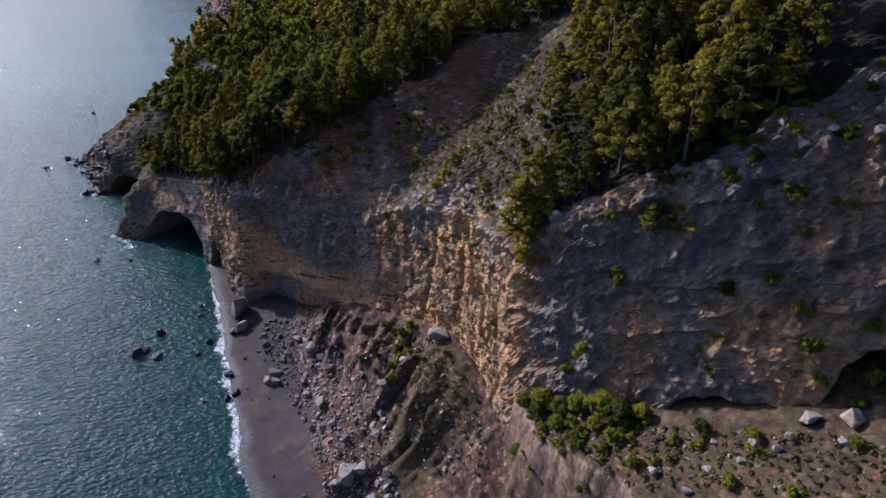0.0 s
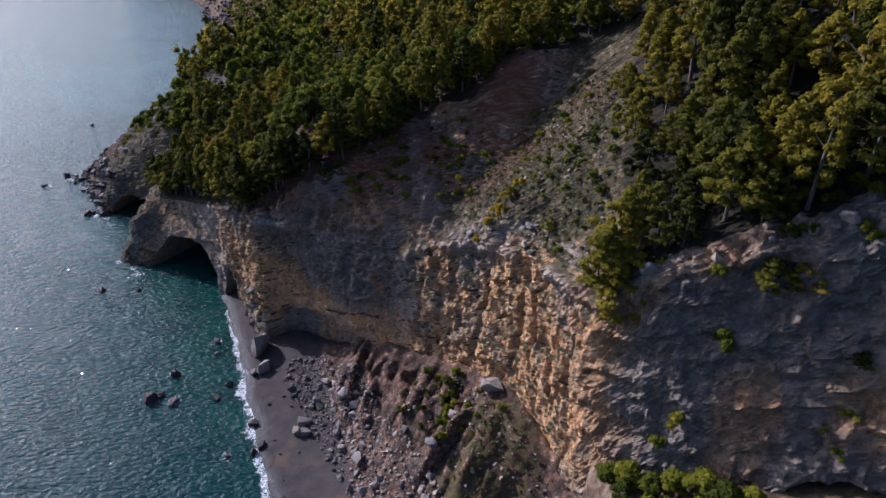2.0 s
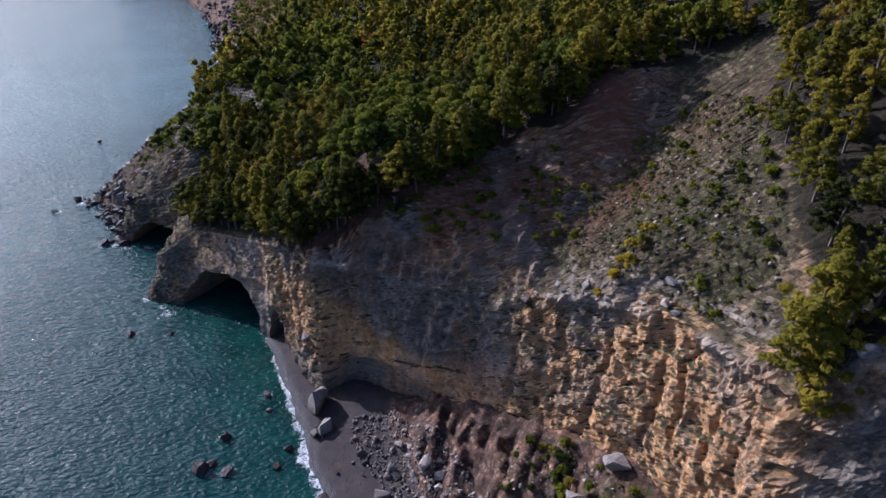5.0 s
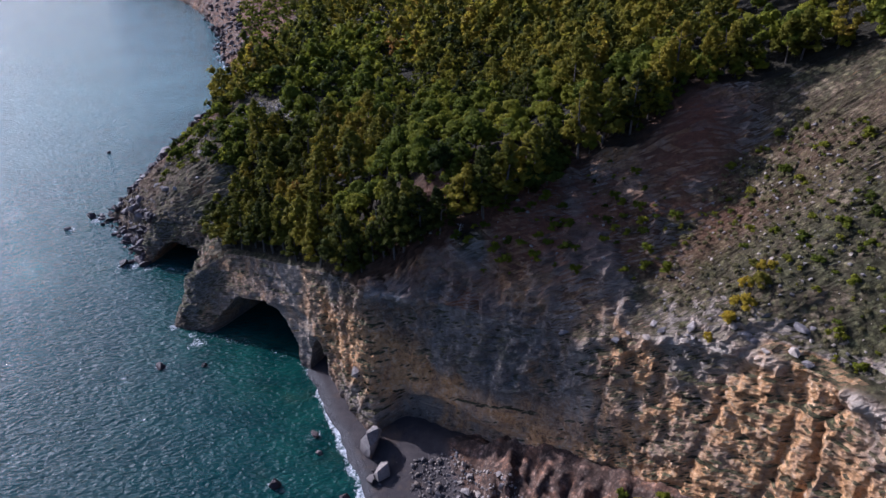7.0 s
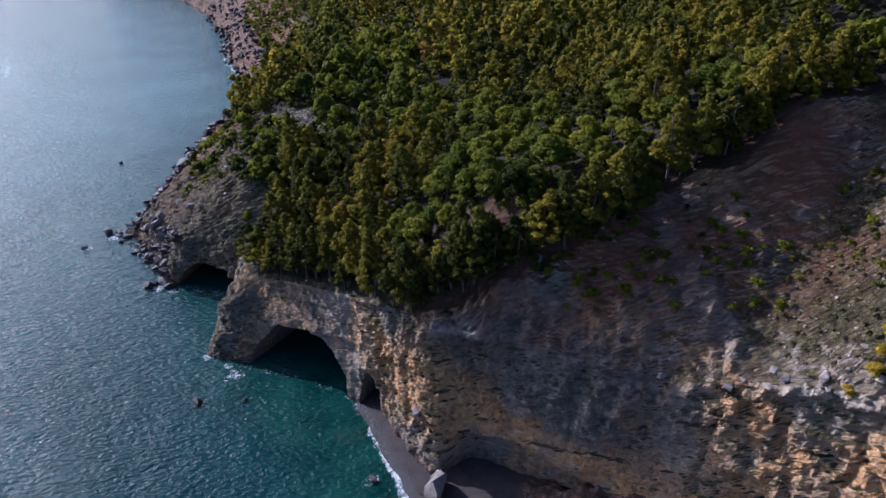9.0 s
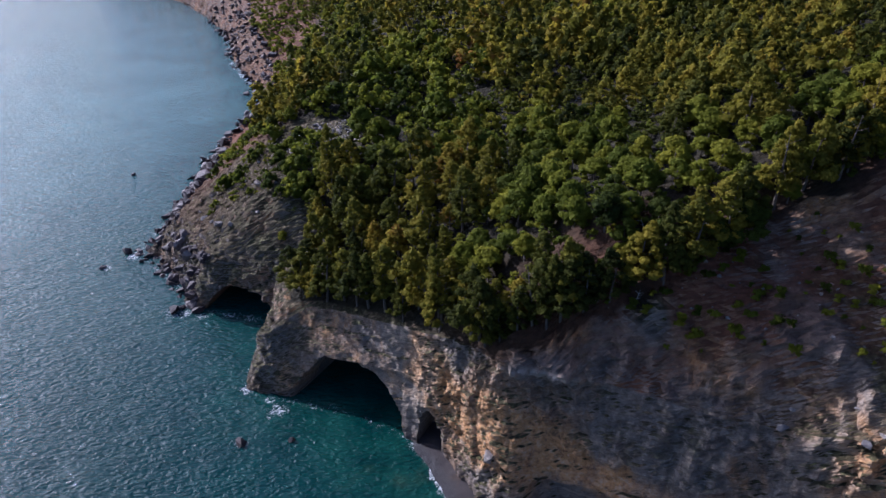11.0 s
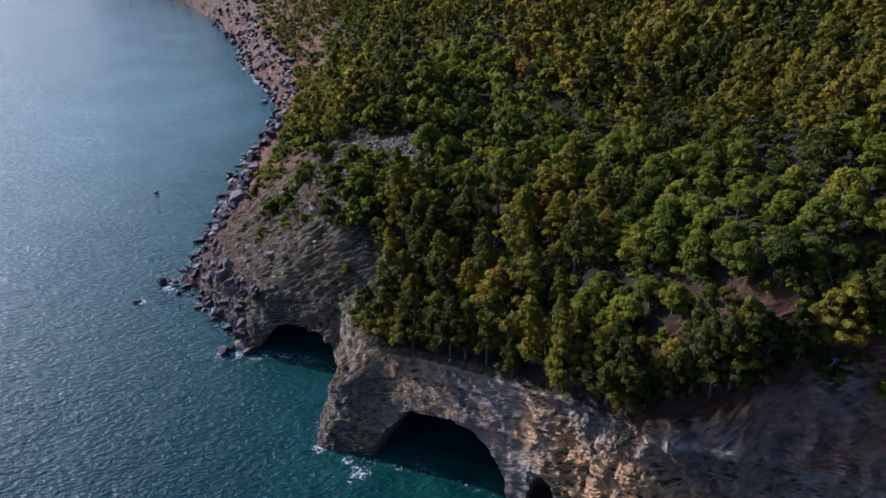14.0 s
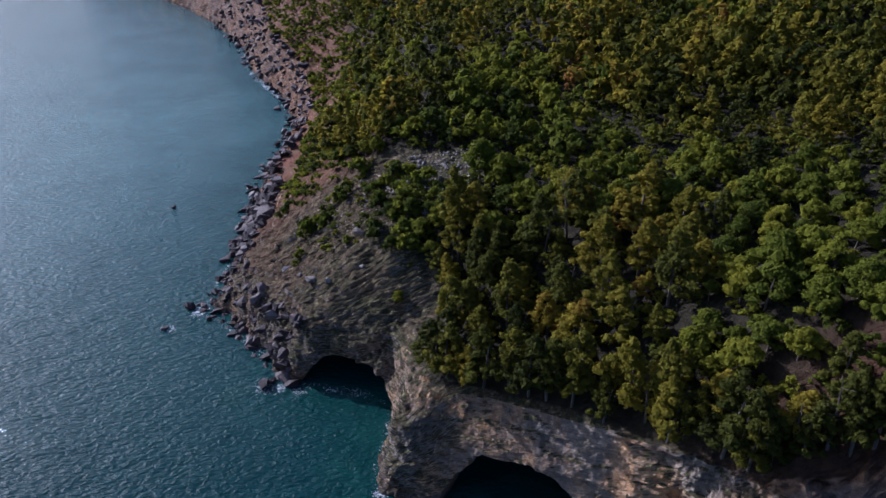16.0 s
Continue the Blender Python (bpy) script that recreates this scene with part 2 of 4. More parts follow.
def make_talus():
    n = Nodes("scree and sand")
    grain, fine = n.noise(0.8, 8, 0.7), n.noise(4.5, 6, 0.75)
    rib = n.noise(0.25, 5, 0.6)
    c = n.ramp(rib, (0.32, (0.07, 0.052, 0.042)), (0.5, (0.14, 0.10, 0.078)), (0.6, (0.23, 0.14, 0.09)), (0.72, (0.17, 0.145, 0.125)))
    c = n.mix(n.ramp(grain, (0.5, 0.0), (0.68, 0.65)), c, (0.33, 0.3, 0.27))
    c = n.mix(n.ramp(fine, (0.3, 0.6), (0.5, 0.0)), c, (0.07, 0.055, 0.045))
    c, lumps = rubble(n, c, 1.2, 0.8)
    c, _ = rubble(n, c, 0.5, 0.6)
    green = n.math("MULTIPLY", n.attr("green"), n.ramp(grain, (0.42, 0.0), (0.55, 1.0)))
    c = n.mix(green, c, n.ramp(fine, (0.35, (0.03, 0.035, 0.014)), (0.65, (0.1, 0.092, 0.035))))
    bare_rock = n.ramp(n.math("ADD", up_facing(n), n.math("MULTIPLY", n.math("SUBTRACT", grain, 0.5), 0.4)), (0.5, 1.0), (0.64, 0.0))
    c = n.mix(n.math("MULTIPLY", bare_rock, n.attr("step")), c, n.ramp(n.noise(0.9, 9, 0.75, n.scaled(1, 1, 0.5)), (0.36, (0.05, 0.042, 0.036)), (0.48, (0.16, 0.128, 0.1)), (0.62, (0.34, 0.285, 0.22))))
    sand = n.ramp(n.noise(0.3, 5, 0.6), (0.3, (0.042, 0.035, 0.034)), (0.7, (0.074, 0.06, 0.055)))
    sand = n.mix(n.ramp(n.noise(0.16, 3), (0.55, 0.0), (0.68, 0.5)), sand, (0.13, 0.085, 0.05))
    sand = n.mix(n.attr("wet"), sand, (0.028, 0.025, 0.027))
    c = n.mix(1.0, c, (1.15, 0.98, 0.85), "MULTIPLY")
    c = n.mix(n.attr("sand"), c, sand)
    rough = n.mix(n.attr("wet"), (0.9, 0.9, 0.9), (0.35, 0.35, 0.35))
    return n.done(c, rough, n.bump(n.math("ADD", grain, n.math("MULTIPLY", fine, 0.4)), 0.8, 0.35), 0.25)


def make_sea():
    n = Nodes("sea water")
    shallow, foam_a = n.attr("shallow"), n.attr("foam")
    big = n.noise(0.02, 4, 0.55)
    c = n.mix(big, (0.0015, 0.021, 0.022), (0.003, 0.034, 0.034))
    # haze and glare of the far sea mixed in as a paler colour
    c = n.mix(n.attr("far_haze"), c, n.ramp(n.noise(0.03, 4, 0.6, None, 0.5), (0.3, (0.065, 0.145, 0.145)), (0.7, (0.105, 0.205, 0.195))))
    c = n.mix(shallow, c, n.ramp(n.noise(0.12, 5, 0.6), (0.35, (0.003, 0.027, 0.024)), (0.65, (0.011, 0.054, 0.042))))
    reef = n.math("MULTIPLY", shallow, n.ramp(n.noise(0.09, 4, 0.6), (0.6, 0.0), (0.72, 0.7)))
    c = n.mix(reef, c, (0.02, 0.045, 0.03))
    lace = n.noise(0.8, 9, 0.78, None, 1.6)
    foam = n.math("MULTIPLY", foam_a, 1.0)
    foam = n.ramp(n.math("ADD", foam, n.math("MULTIPLY", n.math("SUBTRACT", lace, 0.5), 1.7)), (0.5, 0.0), (0.75, 1.0))
    c = n.mix(foam, c, (0.72, 0.72, 0.72))
    rough = n.mix(foam, (0.022, 0.022, 0.022), (0.8, 0.8, 0.8))
    turn = n.add("ShaderNodeMapping")
    turn.inputs["Rotation"].default_value = (0, 0, radians(28))
    turn.inputs["Scale"].default_value = (0.55, 1.0, 1.0)
    n.link(n.pos, turn.inputs["Vector"])
    swell = n.noise(0.22, 3, 0.55, turn.outputs[0], 0.4)
    chop = n.noise(1.15, 3, 0.5, turn.outputs[0], 0.5)
    ripple = n.noise(2.6, 2, 0.5, turn.outputs[0], 0.3)
    nb = n.bump(swell, 0.9, 0.6)
    nb = n.bump(chop, 1.0, 0.5, nb)
    nb = n.bump(ripple, 0.6, 0.1, nb)
    n.bsdf.inputs["IOR"].default_value = 1.33
    return n.done(c, rough, nb, 0.5)


def make_boulder():
    n = Nodes("boulder stone")
    rnd = n.add("ShaderNodeObjectInfo").outputs["Random"]
    isl = n.add("ShaderNodeNewGeometry").outputs["Random Per Island"]
    grain = n.noise(1.6, 8, 0.72)
    tone = n.math("FRACT", n.math("ADD", rnd, isl))
    c = n.ramp(tone, (0.0, (0.15, 0.135, 0.13)), (0.35, (0.25, 0.215, 0.19)), (0.7, (0.37, 0.315, 0.265)), (1.0, (0.42, 0.33, 0.24)))
    c = n.mix(n.ramp(grain, (0.3, 0.7), (0.55, 0.0)), c, (0.07, 0.06, 0.055))
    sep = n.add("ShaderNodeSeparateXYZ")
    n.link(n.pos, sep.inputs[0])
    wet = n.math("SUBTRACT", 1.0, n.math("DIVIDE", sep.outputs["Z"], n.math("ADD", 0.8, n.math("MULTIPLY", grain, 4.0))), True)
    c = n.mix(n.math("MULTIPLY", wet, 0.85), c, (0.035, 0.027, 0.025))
    return n.done(c, 0.85, n.bump(grain, 0.8, 0.3), 0.3)


def make_shore():
    n = Nodes("dark shore rock")
    isl = n.add("ShaderNodeNewGeometry").outputs["Random Per Island"]
    rnd = n.add("ShaderNodeObjectInfo").outputs["Random"]
    grain = n.noise(1.4, 8, 0.74)
    c = n.ramp(n.math("FRACT", n.math("ADD", isl, rnd)), (0.0, (0.035, 0.022, 0.021)), (0.5, (0.065, 0.042, 0.038)), (0.8, (0.12, 0.085, 0.076)), (1.0, (0.22, 0.175, 0.155)))
    c = n.mix(n.ramp(grain, (0.35, 0.7), (0.55, 0.0)), c, (0.02, 0.016, 0.016))
    return n.done(c, 0.7, n.bump(grain, 0.8, 0.35), 0.4)


def make_leaves(name, stops):
    n = Nodes(name)
    rnd = n.add("ShaderNodeObjectInfo").outputs["Random"]
    isl = n.add("ShaderNodeNewGeometry").outputs["Random Per Island"]
    patch = n.math("ADD", n.math("MULTIPLY", n.noise(0.11, 3, 0.6), 0.45), n.math("MULTIPLY", n.noise(0.028, 3, 0.6), 0.85))
    each = n.math("FRACT", n.math("ADD", rnd, n.attr("tint")))
    t = n.math("ADD", n.math("MULTIPLY", each, 0.72), n.math("ADD", n.math("MULTIPLY", isl, 0.14), n.math("MULTIPLY", n.math("SUBTRACT", patch, 0.6), 1.1)))
    c = n.ramp(t, *stops)
    n.bsdf.inputs["Subsurface Weight"].default_value = 0.0
    n.done(c, 0.8, None, 0.1)
    back = n.add("ShaderNodeBsdfTranslucent")
    n.link(c, back.inputs["Color"])
    mixer = n.add("ShaderNodeMixShader")
    mixer.inputs[0].default_value = 0.5
    out = n.tree.nodes["Material Output"]
    n.link(n.bsdf.outputs[0], mixer.inputs[1]), n.link(back.outputs[0], mixer.inputs[2]), n.link(mixer.outputs[0], out.inputs["Surface"])
    return n.mat


def make_bark():
    n = Nodes("bark")
    g = n.noise(2.2, 6, 0.7, n.scaled(1, 1, 0.25))
    return n.done(n.ramp(g, (0.3, (0.06, 0.045, 0.035)), (0.7, (0.2, 0.165, 0.13))), 0.9, n.bump(g, 0.7, 0.1))


def make_dead():
    n = Nodes("bleached dead wood")
    g = n.noise(3.0, 5, 0.7)
    return n.done(n.ramp(g, (0.3, (0.2, 0.18, 0.16)), (0.7, (0.45, 0.42, 0.38))), 0.9)


GROUND, TALUS, SEA, STONE, SHORE, BARK, DEAD = make_ground(), make_talus(), make_sea(), make_boulder(), make_shore(), make_bark(), make_dead()
PINE = make_leaves("pine needles", [(0.0, (0.026, 0.034, 0.008)), (0.3, (0.088, 0.092, 0.012)), (0.58, (0.18, 0.16, 0.015)), (0.88, (0.285, 0.22, 0.019)), (1.0, (0.24, 0.12, 0.026))])
OAK = make_leaves("evergreen oak leaves", [(0.0, (0.034, 0.046, 0.008)), (0.35, (0.11, 0.128, 0.012)), (0.65, (0.185, 0.19, 0.014)), (1.0, (0.255, 0.23, 0.018))])
BROOM = make_leaves("flowering broom", [(0.0, (0.06, 0.07, 0.012)), (0.5, (0.2, 0.17, 0.02)), (1.0, (0.42, 0.3, 0.02))])
GRASS = make_leaves("dry grass", [(0.0, (0.05, 0.055, 0.02)), (0.5, (0.13, 0.12, 0.045)), (1.0, (0.24, 0.2, 0.1))])

# ---- plan of the coast: cliff foot and cliff top, station by station ----
# near wall and cove: foot x, y, z, top x, y, z
COVE = [
    (95, 30, 40, 100, 45, 86), (62, 52, 37, 70, 66, 78), (45, 62, 36, 48, 74, 70), (30, 71, 31, 33, 80, 63), (17, 78, 23, 20, 86, 56), (10, 84, 14, 12.5, 92, 51),
    (8, 93, 17, 9.5, 98, 47.3), (2, 106, 20, 5, 108, 46.5), (-5, 115, 17, -2, 117.5, 44), (-14, 124, 12, -10, 127, 38.5),
    (-24, 133, 9, -19, 134.5, 33.5), (-38, 142.5, 5, -35, 146, 31.5), (-47, 148.5, 1, -46, 154, 30.5), (-53.5, 148.5, 1, -54.5, 157, 29.5), (-59.5, 156, 0, -59, 162, 29), (-63.5, 165, 0, -62, 167, 28),
]
# sea caves and the nose between them
CAVES = [
    (-70, 170, -1, -69, 174, 25), (-84, 179, -1, -80, 185, 21), (-97, 183.5, -1, -91, 194, 18.5), (-108, 190, -1, -102, 195, 10),
    (-105, 202, -1, -99, 203, 16), (-103, 211, -1, -101, 217, 15), (-113, 218, -1, -111, 222, 13), (-126, 221, -1, -122, 227, 12),
    (-140, 241, -1, -131, 243, 9), (-151, 254, -1, -139, 258, 8),
]
# the open coast beyond
FAR = [
    (-149, 270, -1, -139, 274, 8), (-146, 297, -1, -137, 298, 8), (-149, 332, -1, -138, 334, 7), (-144, 358, -1, -133, 360, 7),
    (-140, 398, -1, -129, 400, 9), (-150, 445, -1, -136, 446, 14), (-170, 492, -1, -156, 496, 17), (-187, 565, -1, -170, 570, 22),
    (-216, 634, -1, -198, 640, 27), (-255, 711, -1, -236, 720, 34), (-310, 800, -1, -285, 815, 45), (-420, 930, -1, -390, 950, 60),
]
STATIONS = np.array(COVE + CAVES + FAR, float)
# lie of the land behind the cliffs: x, y, height
SPURS = [
    (0, 118.5, 49.5), (9, 123, 56.7), (16, 129.5, 61.5), (25, 144, 69.5), (8, 156, 64.5), (21.5, 108, 64.5), (30, 103, 69), (-37, 151, 40),
    (-17, 142, 43.5), (-3, 133, 45), (5, 143, 52), (13, 152, 60), (-13, 155, 52), (-43, 156, 44), (-13, 163, 59), (19, 165, 71), (-20, 178, 56), (-27, 174, 54),
    (-62, 188, 36), (-66, 209, 36), (-79, 198, 24.5), (-44, 200, 45), (-23, 205, 52), (-2, 199, 63), (7, 242, 58.5), (-13, 259, 54),
]
SLOPES = [
    (4, 285, 59), (-58, 268, 43), (-68, 274, 43), (-77, 254, 39), (-88, 257, 37), (-30, 237, 46.5), (-104, 283, 33), (-96, 231, 28), (-105, 227, 22.5), (-98, 226.5, 25.5), (-100, 221, 17), (-94, 216, 19),
    (-120, 236, 17), (-116, 226, 13.5), (-121, 333, 13), (-95, 350, 35), (100, 60, 108), (110, 150, 118), (110, 260, 105), (90, 380, 95), (60, 520, 100),
    (0, 700, 110), (-110, 640, 75), (-130, 800, 105), (-80, 440, 42), (-20, 400, 62), (-60, 520, 62), (-300, 960, 110),
]
BEACH_LINE = [(98, -16), (60, -2), (22, 12), (-5, 30), (-20, 50), (-29, 72), (-35, 84), (-41, 95), (-47, 112), (-55.5, 133), (-62, 150), (-66, 160), (-70, 168)]

# thin-plate surface through those heights
KNOTS = np.array(SPURS + SLOPES + [tuple(r[3:6]) for r in STATIONS], float)


def plate(a, b):
    d2 = (a[..., None, 0] - b[:, 0]) ** 2 + (a[..., None, 1] - b[:, 1]) ** 2
    return 0.5 * d2 * np.log(d2 + 1e-9)


_k = len(KNOTS)
_A = np.zeros((_k + 3, _k + 3))
_A[:_k, :_k] = plate(KNOTS[:, :2] / 50, KNOTS[:, :2] / 50) + np.eye(_k) * 0.004
_A[:_k, _k], _A[:_k, _k + 1:] = 1, KNOTS[:, :2] / 50
_A[_k:, :_k] = _A[:_k, _k:].T
_W = np.linalg.solve(_A, np.r_[KNOTS[:, 2], 0, 0, 0])


def hill(x, y):
    q = np.stack([x, y], -1) / 50
    return plate(q, KNOTS[:, :2] / 50) @ _W[:_k] + _W[_k] + q @ _W[_k + 1:]


# stations to columns
mid = STATIONS[:, :2]
run = np.r_[0, np.cumsum(np.hypot(*np.diff(mid, axis=0).T))]
RUN_TIP = run[len(COVE) + len(CAVES) - 1]
cols = np.r_[np.arange(0, RUN_TIP + 60, 0.52), np.arange(RUN_TIP + 60, run[-1], 2.5)]
line = np.stack([np.interp(cols, run, STATIONS[:, k]) for k in range(6)], 1)
for _ in range(2):
    soft_line = line.copy()
    for o in (-2, -1, 1, 2):
        soft_line[2:-2] += line[2 + o:len(line) - 2 + o]
    soft_line[2:-2] /= 5
    line = soft_line
foot, top = line[:, :3], line[:, 3:]
frac = np.interp(cols, [0, run[len(COVE)], run[len(COVE) + len(CAVES)], run[-1]], [0, 1, 2, 3])
back = np.stack([np.interp(frac, [0, 1, 2, 3], [150, 125, 120, -80]), np.interp(frac, [0, 1, 2, 3], [20, 190, 300, 1150])], 1)
CLIFF_ROWS, HILL_ROWS = 92, 125
v = np.linspace(0, 1, CLIFF_ROWS)[:, None]
cx = foot[:, 0] + (top[:, 0] - foot[:, 0]) * v
cy = foot[:, 1] + (top[:, 1] - foot[:, 1]) * v
cz = foot[:, 2] - 3 + (top[:, 2] - foot[:, 2] + 3) * v
h = (np.linspace(0, 1, HILL_ROWS + 1)[1:, None]) ** 1.45
hx = top[:, 0] + (back[:, 0] - top[:, 0]) * h
hy = top[:, 1] + (back[:, 1] - top[:, 1]) * h
gone = np.hypot(hx - top[:, 0], hy - top[:, 1])
hz = hill(hx, hy) + (top[:, 2] - hill(top[:, 0], top[:, 1])) * np.exp(-gone / 4)
gx, gy, gz = np.concatenate([cx, hx]), np.concatenate([cy, hy]), np.concatenate([cz, hz])
base = p3(gx, gy, gz)
du, dv = np.gradient(base, axis=1), np.gradient(base, axis=0)
nrm = np.cross(dv, du)
nrm /= np.linalg.norm(nrm, axis=-1, keepdims=True) + 1e-9
nrm *= np.sign(nrm[..., 2:3] + 1e-6)
steep = smooth(0.75, 0.4, nrm[..., 2])
edge = np.concatenate([np.ones((CLIFF_ROWS, len(cols))), np.exp(-gone / 3)])
steep = np.maximum(steep * 1.0, edge * 0.3)
# rock relief: beds that step in and out, blocky joints, coarse bulges
zb = gz - 0.25 * gx + 0.16 * gy
warp = fbm(base * 0.045, 3, 3) * 0.9 + fbm(base * 0.22, 3, 4) * 0.22
along_bed = cols[None, :] + 2.6 * fbm(base * 0.11, 3, 27) + 0.9 * fbm(base * 0.4, 2, 28)
zero = np.zeros(gz.shape, np.int64)


def blocks(width, height, seed):
    """Courses of broken rock: each block stands in or out by its own amount."""
    course = np.floor(zb / height + warp * 2.8 / height).astype(np.int64)
    shift = lattice(course, zero, zero, seed) * 3.0
    return lattice(np.floor(along_bed / width + shift + 0.35 * warp).astype(np.int64), course, zero, seed + 3) * 2 - 1, zb / height + warp * 2.8 / height - course


big_block, step = blocks(5.5, 3.2, 17)
mid_block, _ = blocks(2.4, 1.5, 23)
small_block, _ = blocks(1.2, 0.75, 29)
coarse = fbm(base * np.array([0.075, 0.075, 0.05]), 3, 5)
joints = fbm(base * np.array([0.3, 0.3, 0.12]), 4, 9, True)
pits = fbm(base * np.array([0.7, 0.7, 0.9]), 3, 15)
crag = fbm(base * np.array([0.16, 0.16, 0.12]), 5, 19, True)
wild = np.clip(smooth(-95, -120, gx) * smooth(16, 6, gz) + 0.5 * np.exp(-((gx + 104) / 8) ** 2 - ((gy - 193) / 10) ** 2), 0, 1)
calm = np.clip(smooth(-54, -49, gx) * smooth(-12, -18, gx) + 0.25 * smooth(11, 16, gx) + smooth(-66, -70, gx) * smooth(-99, -93, gx), 0, 1) * 0.85
lumps = fbm(base * np.array([0.2, 0.2, 0.24]), 4, 37)
near_wall = smooth(9, 14, gx) * smooth(95, 88, gy)
bank = inside(gx, gy, [(-58, 160), (-36, 144), (-10, 126), (6, 112), (30, 140), (12, 162), (-40, 158)])
bank_rock = bank * smooth(0.08, 0.35, fbm(base * np.array([0.16, 0.09, 0.09]), 4, 49) + 0.25 * smooth(44, 36, gz)) * smooth(2, -4, gx - 0.9 * (gy - 140))
bent_base = base + 3.0 * np.stack([fbm(base * 0.13, 3, 43), fbm(base * 0.13, 3, 44), 0.6 * fbm(base * 0.13, 3, 45)], -1)
broken = fbm(bent_base * np.array([0.26, 0.26, 0.34]), 5, 46, True)
shattered = fbm(bent_base * np.array([0.62, 0.62, 0.9]), 4, 47, True)
tame = 1 - 0.7 * near_wall
rough_rock = (1.4 * coarse + 0.4 * joints + (0.95 + 0.8 * near_wall) * broken) * (1 - calm) + (0.4 + 0.2 * calm) * lumps + (0.45 - 0.2 * calm) * big_block + (0.12 - 0.06 * calm) * mid_block * tame \
    + (0.07 - 0.05 * calm) * small_block * tame + (0.1 - 0.05 * calm) * (0.5 - step) * tame + (0.3 - 0.25 * calm) * shattered + 0.14 * calm * broken + (0.24 - 0.12 * calm) * pits + 1.6 * wild * crag
bareness = smooth(-88, -98, gx) + 1.3 * smooth(13, 20, gx) * smooth(93, 85, gy)
disp = steep * rough_rock + (1 - steep) * (0.6 * fbm(base * 0.16, 4, 21) + 0.25 * joints + 0.3 * pits + np.clip(bareness, 0, 1.3) * ((2.0 - 1.3 * smooth(-88, -98, gx)) * crag + 0.6 * shattered + 0.8 * lumps + 0.4 * pits))
# dark fissures that split the sunny face
for fx_, fy_, low_, high_, deep_ in ((6, 102, 28, 47, 1.8), (8.6, 95, 24, 40, 1.3), (2.5, 107, 24, 45, 1.4), (-3, 114, 22, 43, 1.2), (-9, 120, 20, 36, 1.0), (-16, 127, 16, 34, 1.2), (9, 89, 26, 46, 1.2), (-58, 154, 6, 27, 1.0), (-33, 139, 14, 30, 1.3)):
    s_at = cols[np.argmin(np.hypot(foot[:, 0] - fx_, foot[:, 1] - fy_))] + 1.6 * vnoise(p3(gz * 0.12, 0 * gz + fx_), 35) + 0.5 * vnoise(p3(gz * 0.5, 0 * gz + fy_), 36)
    disp -= 0.55 * deep_ * np.exp(-((cols[None, :] - s_at) / 0.62) ** 2) * smooth(low_ - 3, low_ + 2, gz) * smooth(high_ + 2, high_ - 3, gz)
# gullies down the bare bank above the ledge
disp += bank * (0.3 * fbm(p3(cols[None, :] * 0.28 + 2.5 * fbm(p3(gx, gy) * 0.06, 2, 33), gz * 0.09), 5, 31, True) + (0.3 + 1.2 * bank_rock) * broken + (0.25 + 0.5 * bank_rock) * shattered)
# rock ribs that stand out of the earth bank
rib_m = np.zeros(gz.shape)
for rx, ry, long, high in ((15, 156, 6, 1.6), (12.5, 158.5, 4, 1.0), (-3.5, 143, 5, 1.3), (-1.8, 141.5, 3, 0.9), (-37, 149.5, 5, 0.9), (-33, 147, 2.5, 1.1), (-23.5, 143, 3, 1.2), (-12, 138, 2.5, 1.2)):
    along, across = (gx - rx) * 0.3 + (gy - ry) * 0.95, (gx - rx) * 0.95 - (gy - ry) * 0.3 + 0.8 * vnoise(p3(gy * 0.4, 0 * gy + rx), 48)
    rib_m = np.maximum(rib_m, high * np.exp(-(across / 0.9) ** 2) * smooth(1.0, 0.5, np.abs(along) / long) * (np.arange(len(gz)) >= CLIFF_ROWS)[:, None])
disp += rib_m * (0.75 + 0.5 * broken)
# broken pale ledge along the cliff edge
row_at = np.arange(len(gz))[:, None] - (CLIFF_ROWS - 1)
lip_m = np.exp(-(row_at / 3.4) ** 2) * smooth(-0.15, 0.3, fbm(base * 0.13, 4, 50)) * smooth(-64, -58, gx) * smooth(14, 8, gx)
disp += lip_m * (0.9 + 0.9 * shattered)
base = base + nrm * disp[..., None]
# hollows eaten into the foot of the cliff: along-line middle, half width, crown height, floor, depth, way in
def station_run(x, y):
    return cols[np.argmin(np.hypot(foot[:, 0] - x, foot[:, 1] - y))]


for (x, y), half, crown, low, deep, way in (((-84, 178.5), 14.5, 10.8, -4, 19, (0.5, 0.87)), ((-66.5, 167), 3.2, 9.0, -4, 7, (0.5, 0.87)), ((-113, 217), 12.5, 7.2, -4, 17, (0.25, 0.97)),
                                            ((56, 55.5), 10.5, 19.0, 34, 9, (0.5, 0.86)), ((43, 63), 13, 5.5, 34, 4, (0.5, 0.86)), ((-38, 142), 15, 5.5, 5, 3.0, (0.6, 0.8))):
    s0 = station_run(x, y)
    e = np.abs((cols[None, :] - s0) / half) ** 2.6 + (np.maximum(base[..., 2] - low, 0) / (crown - (low if low < 0 else 0))) ** 2
    m = smooth(1.06, 0.72, e + 0.16 * fbm(base * 0.25, 3, 41)) * (np.arange(len(base)) < CLIFF_ROWS)[:, None]
    base[..., 0] += m * deep * way[0]
    base[..., 1] += m * deep * way[1]

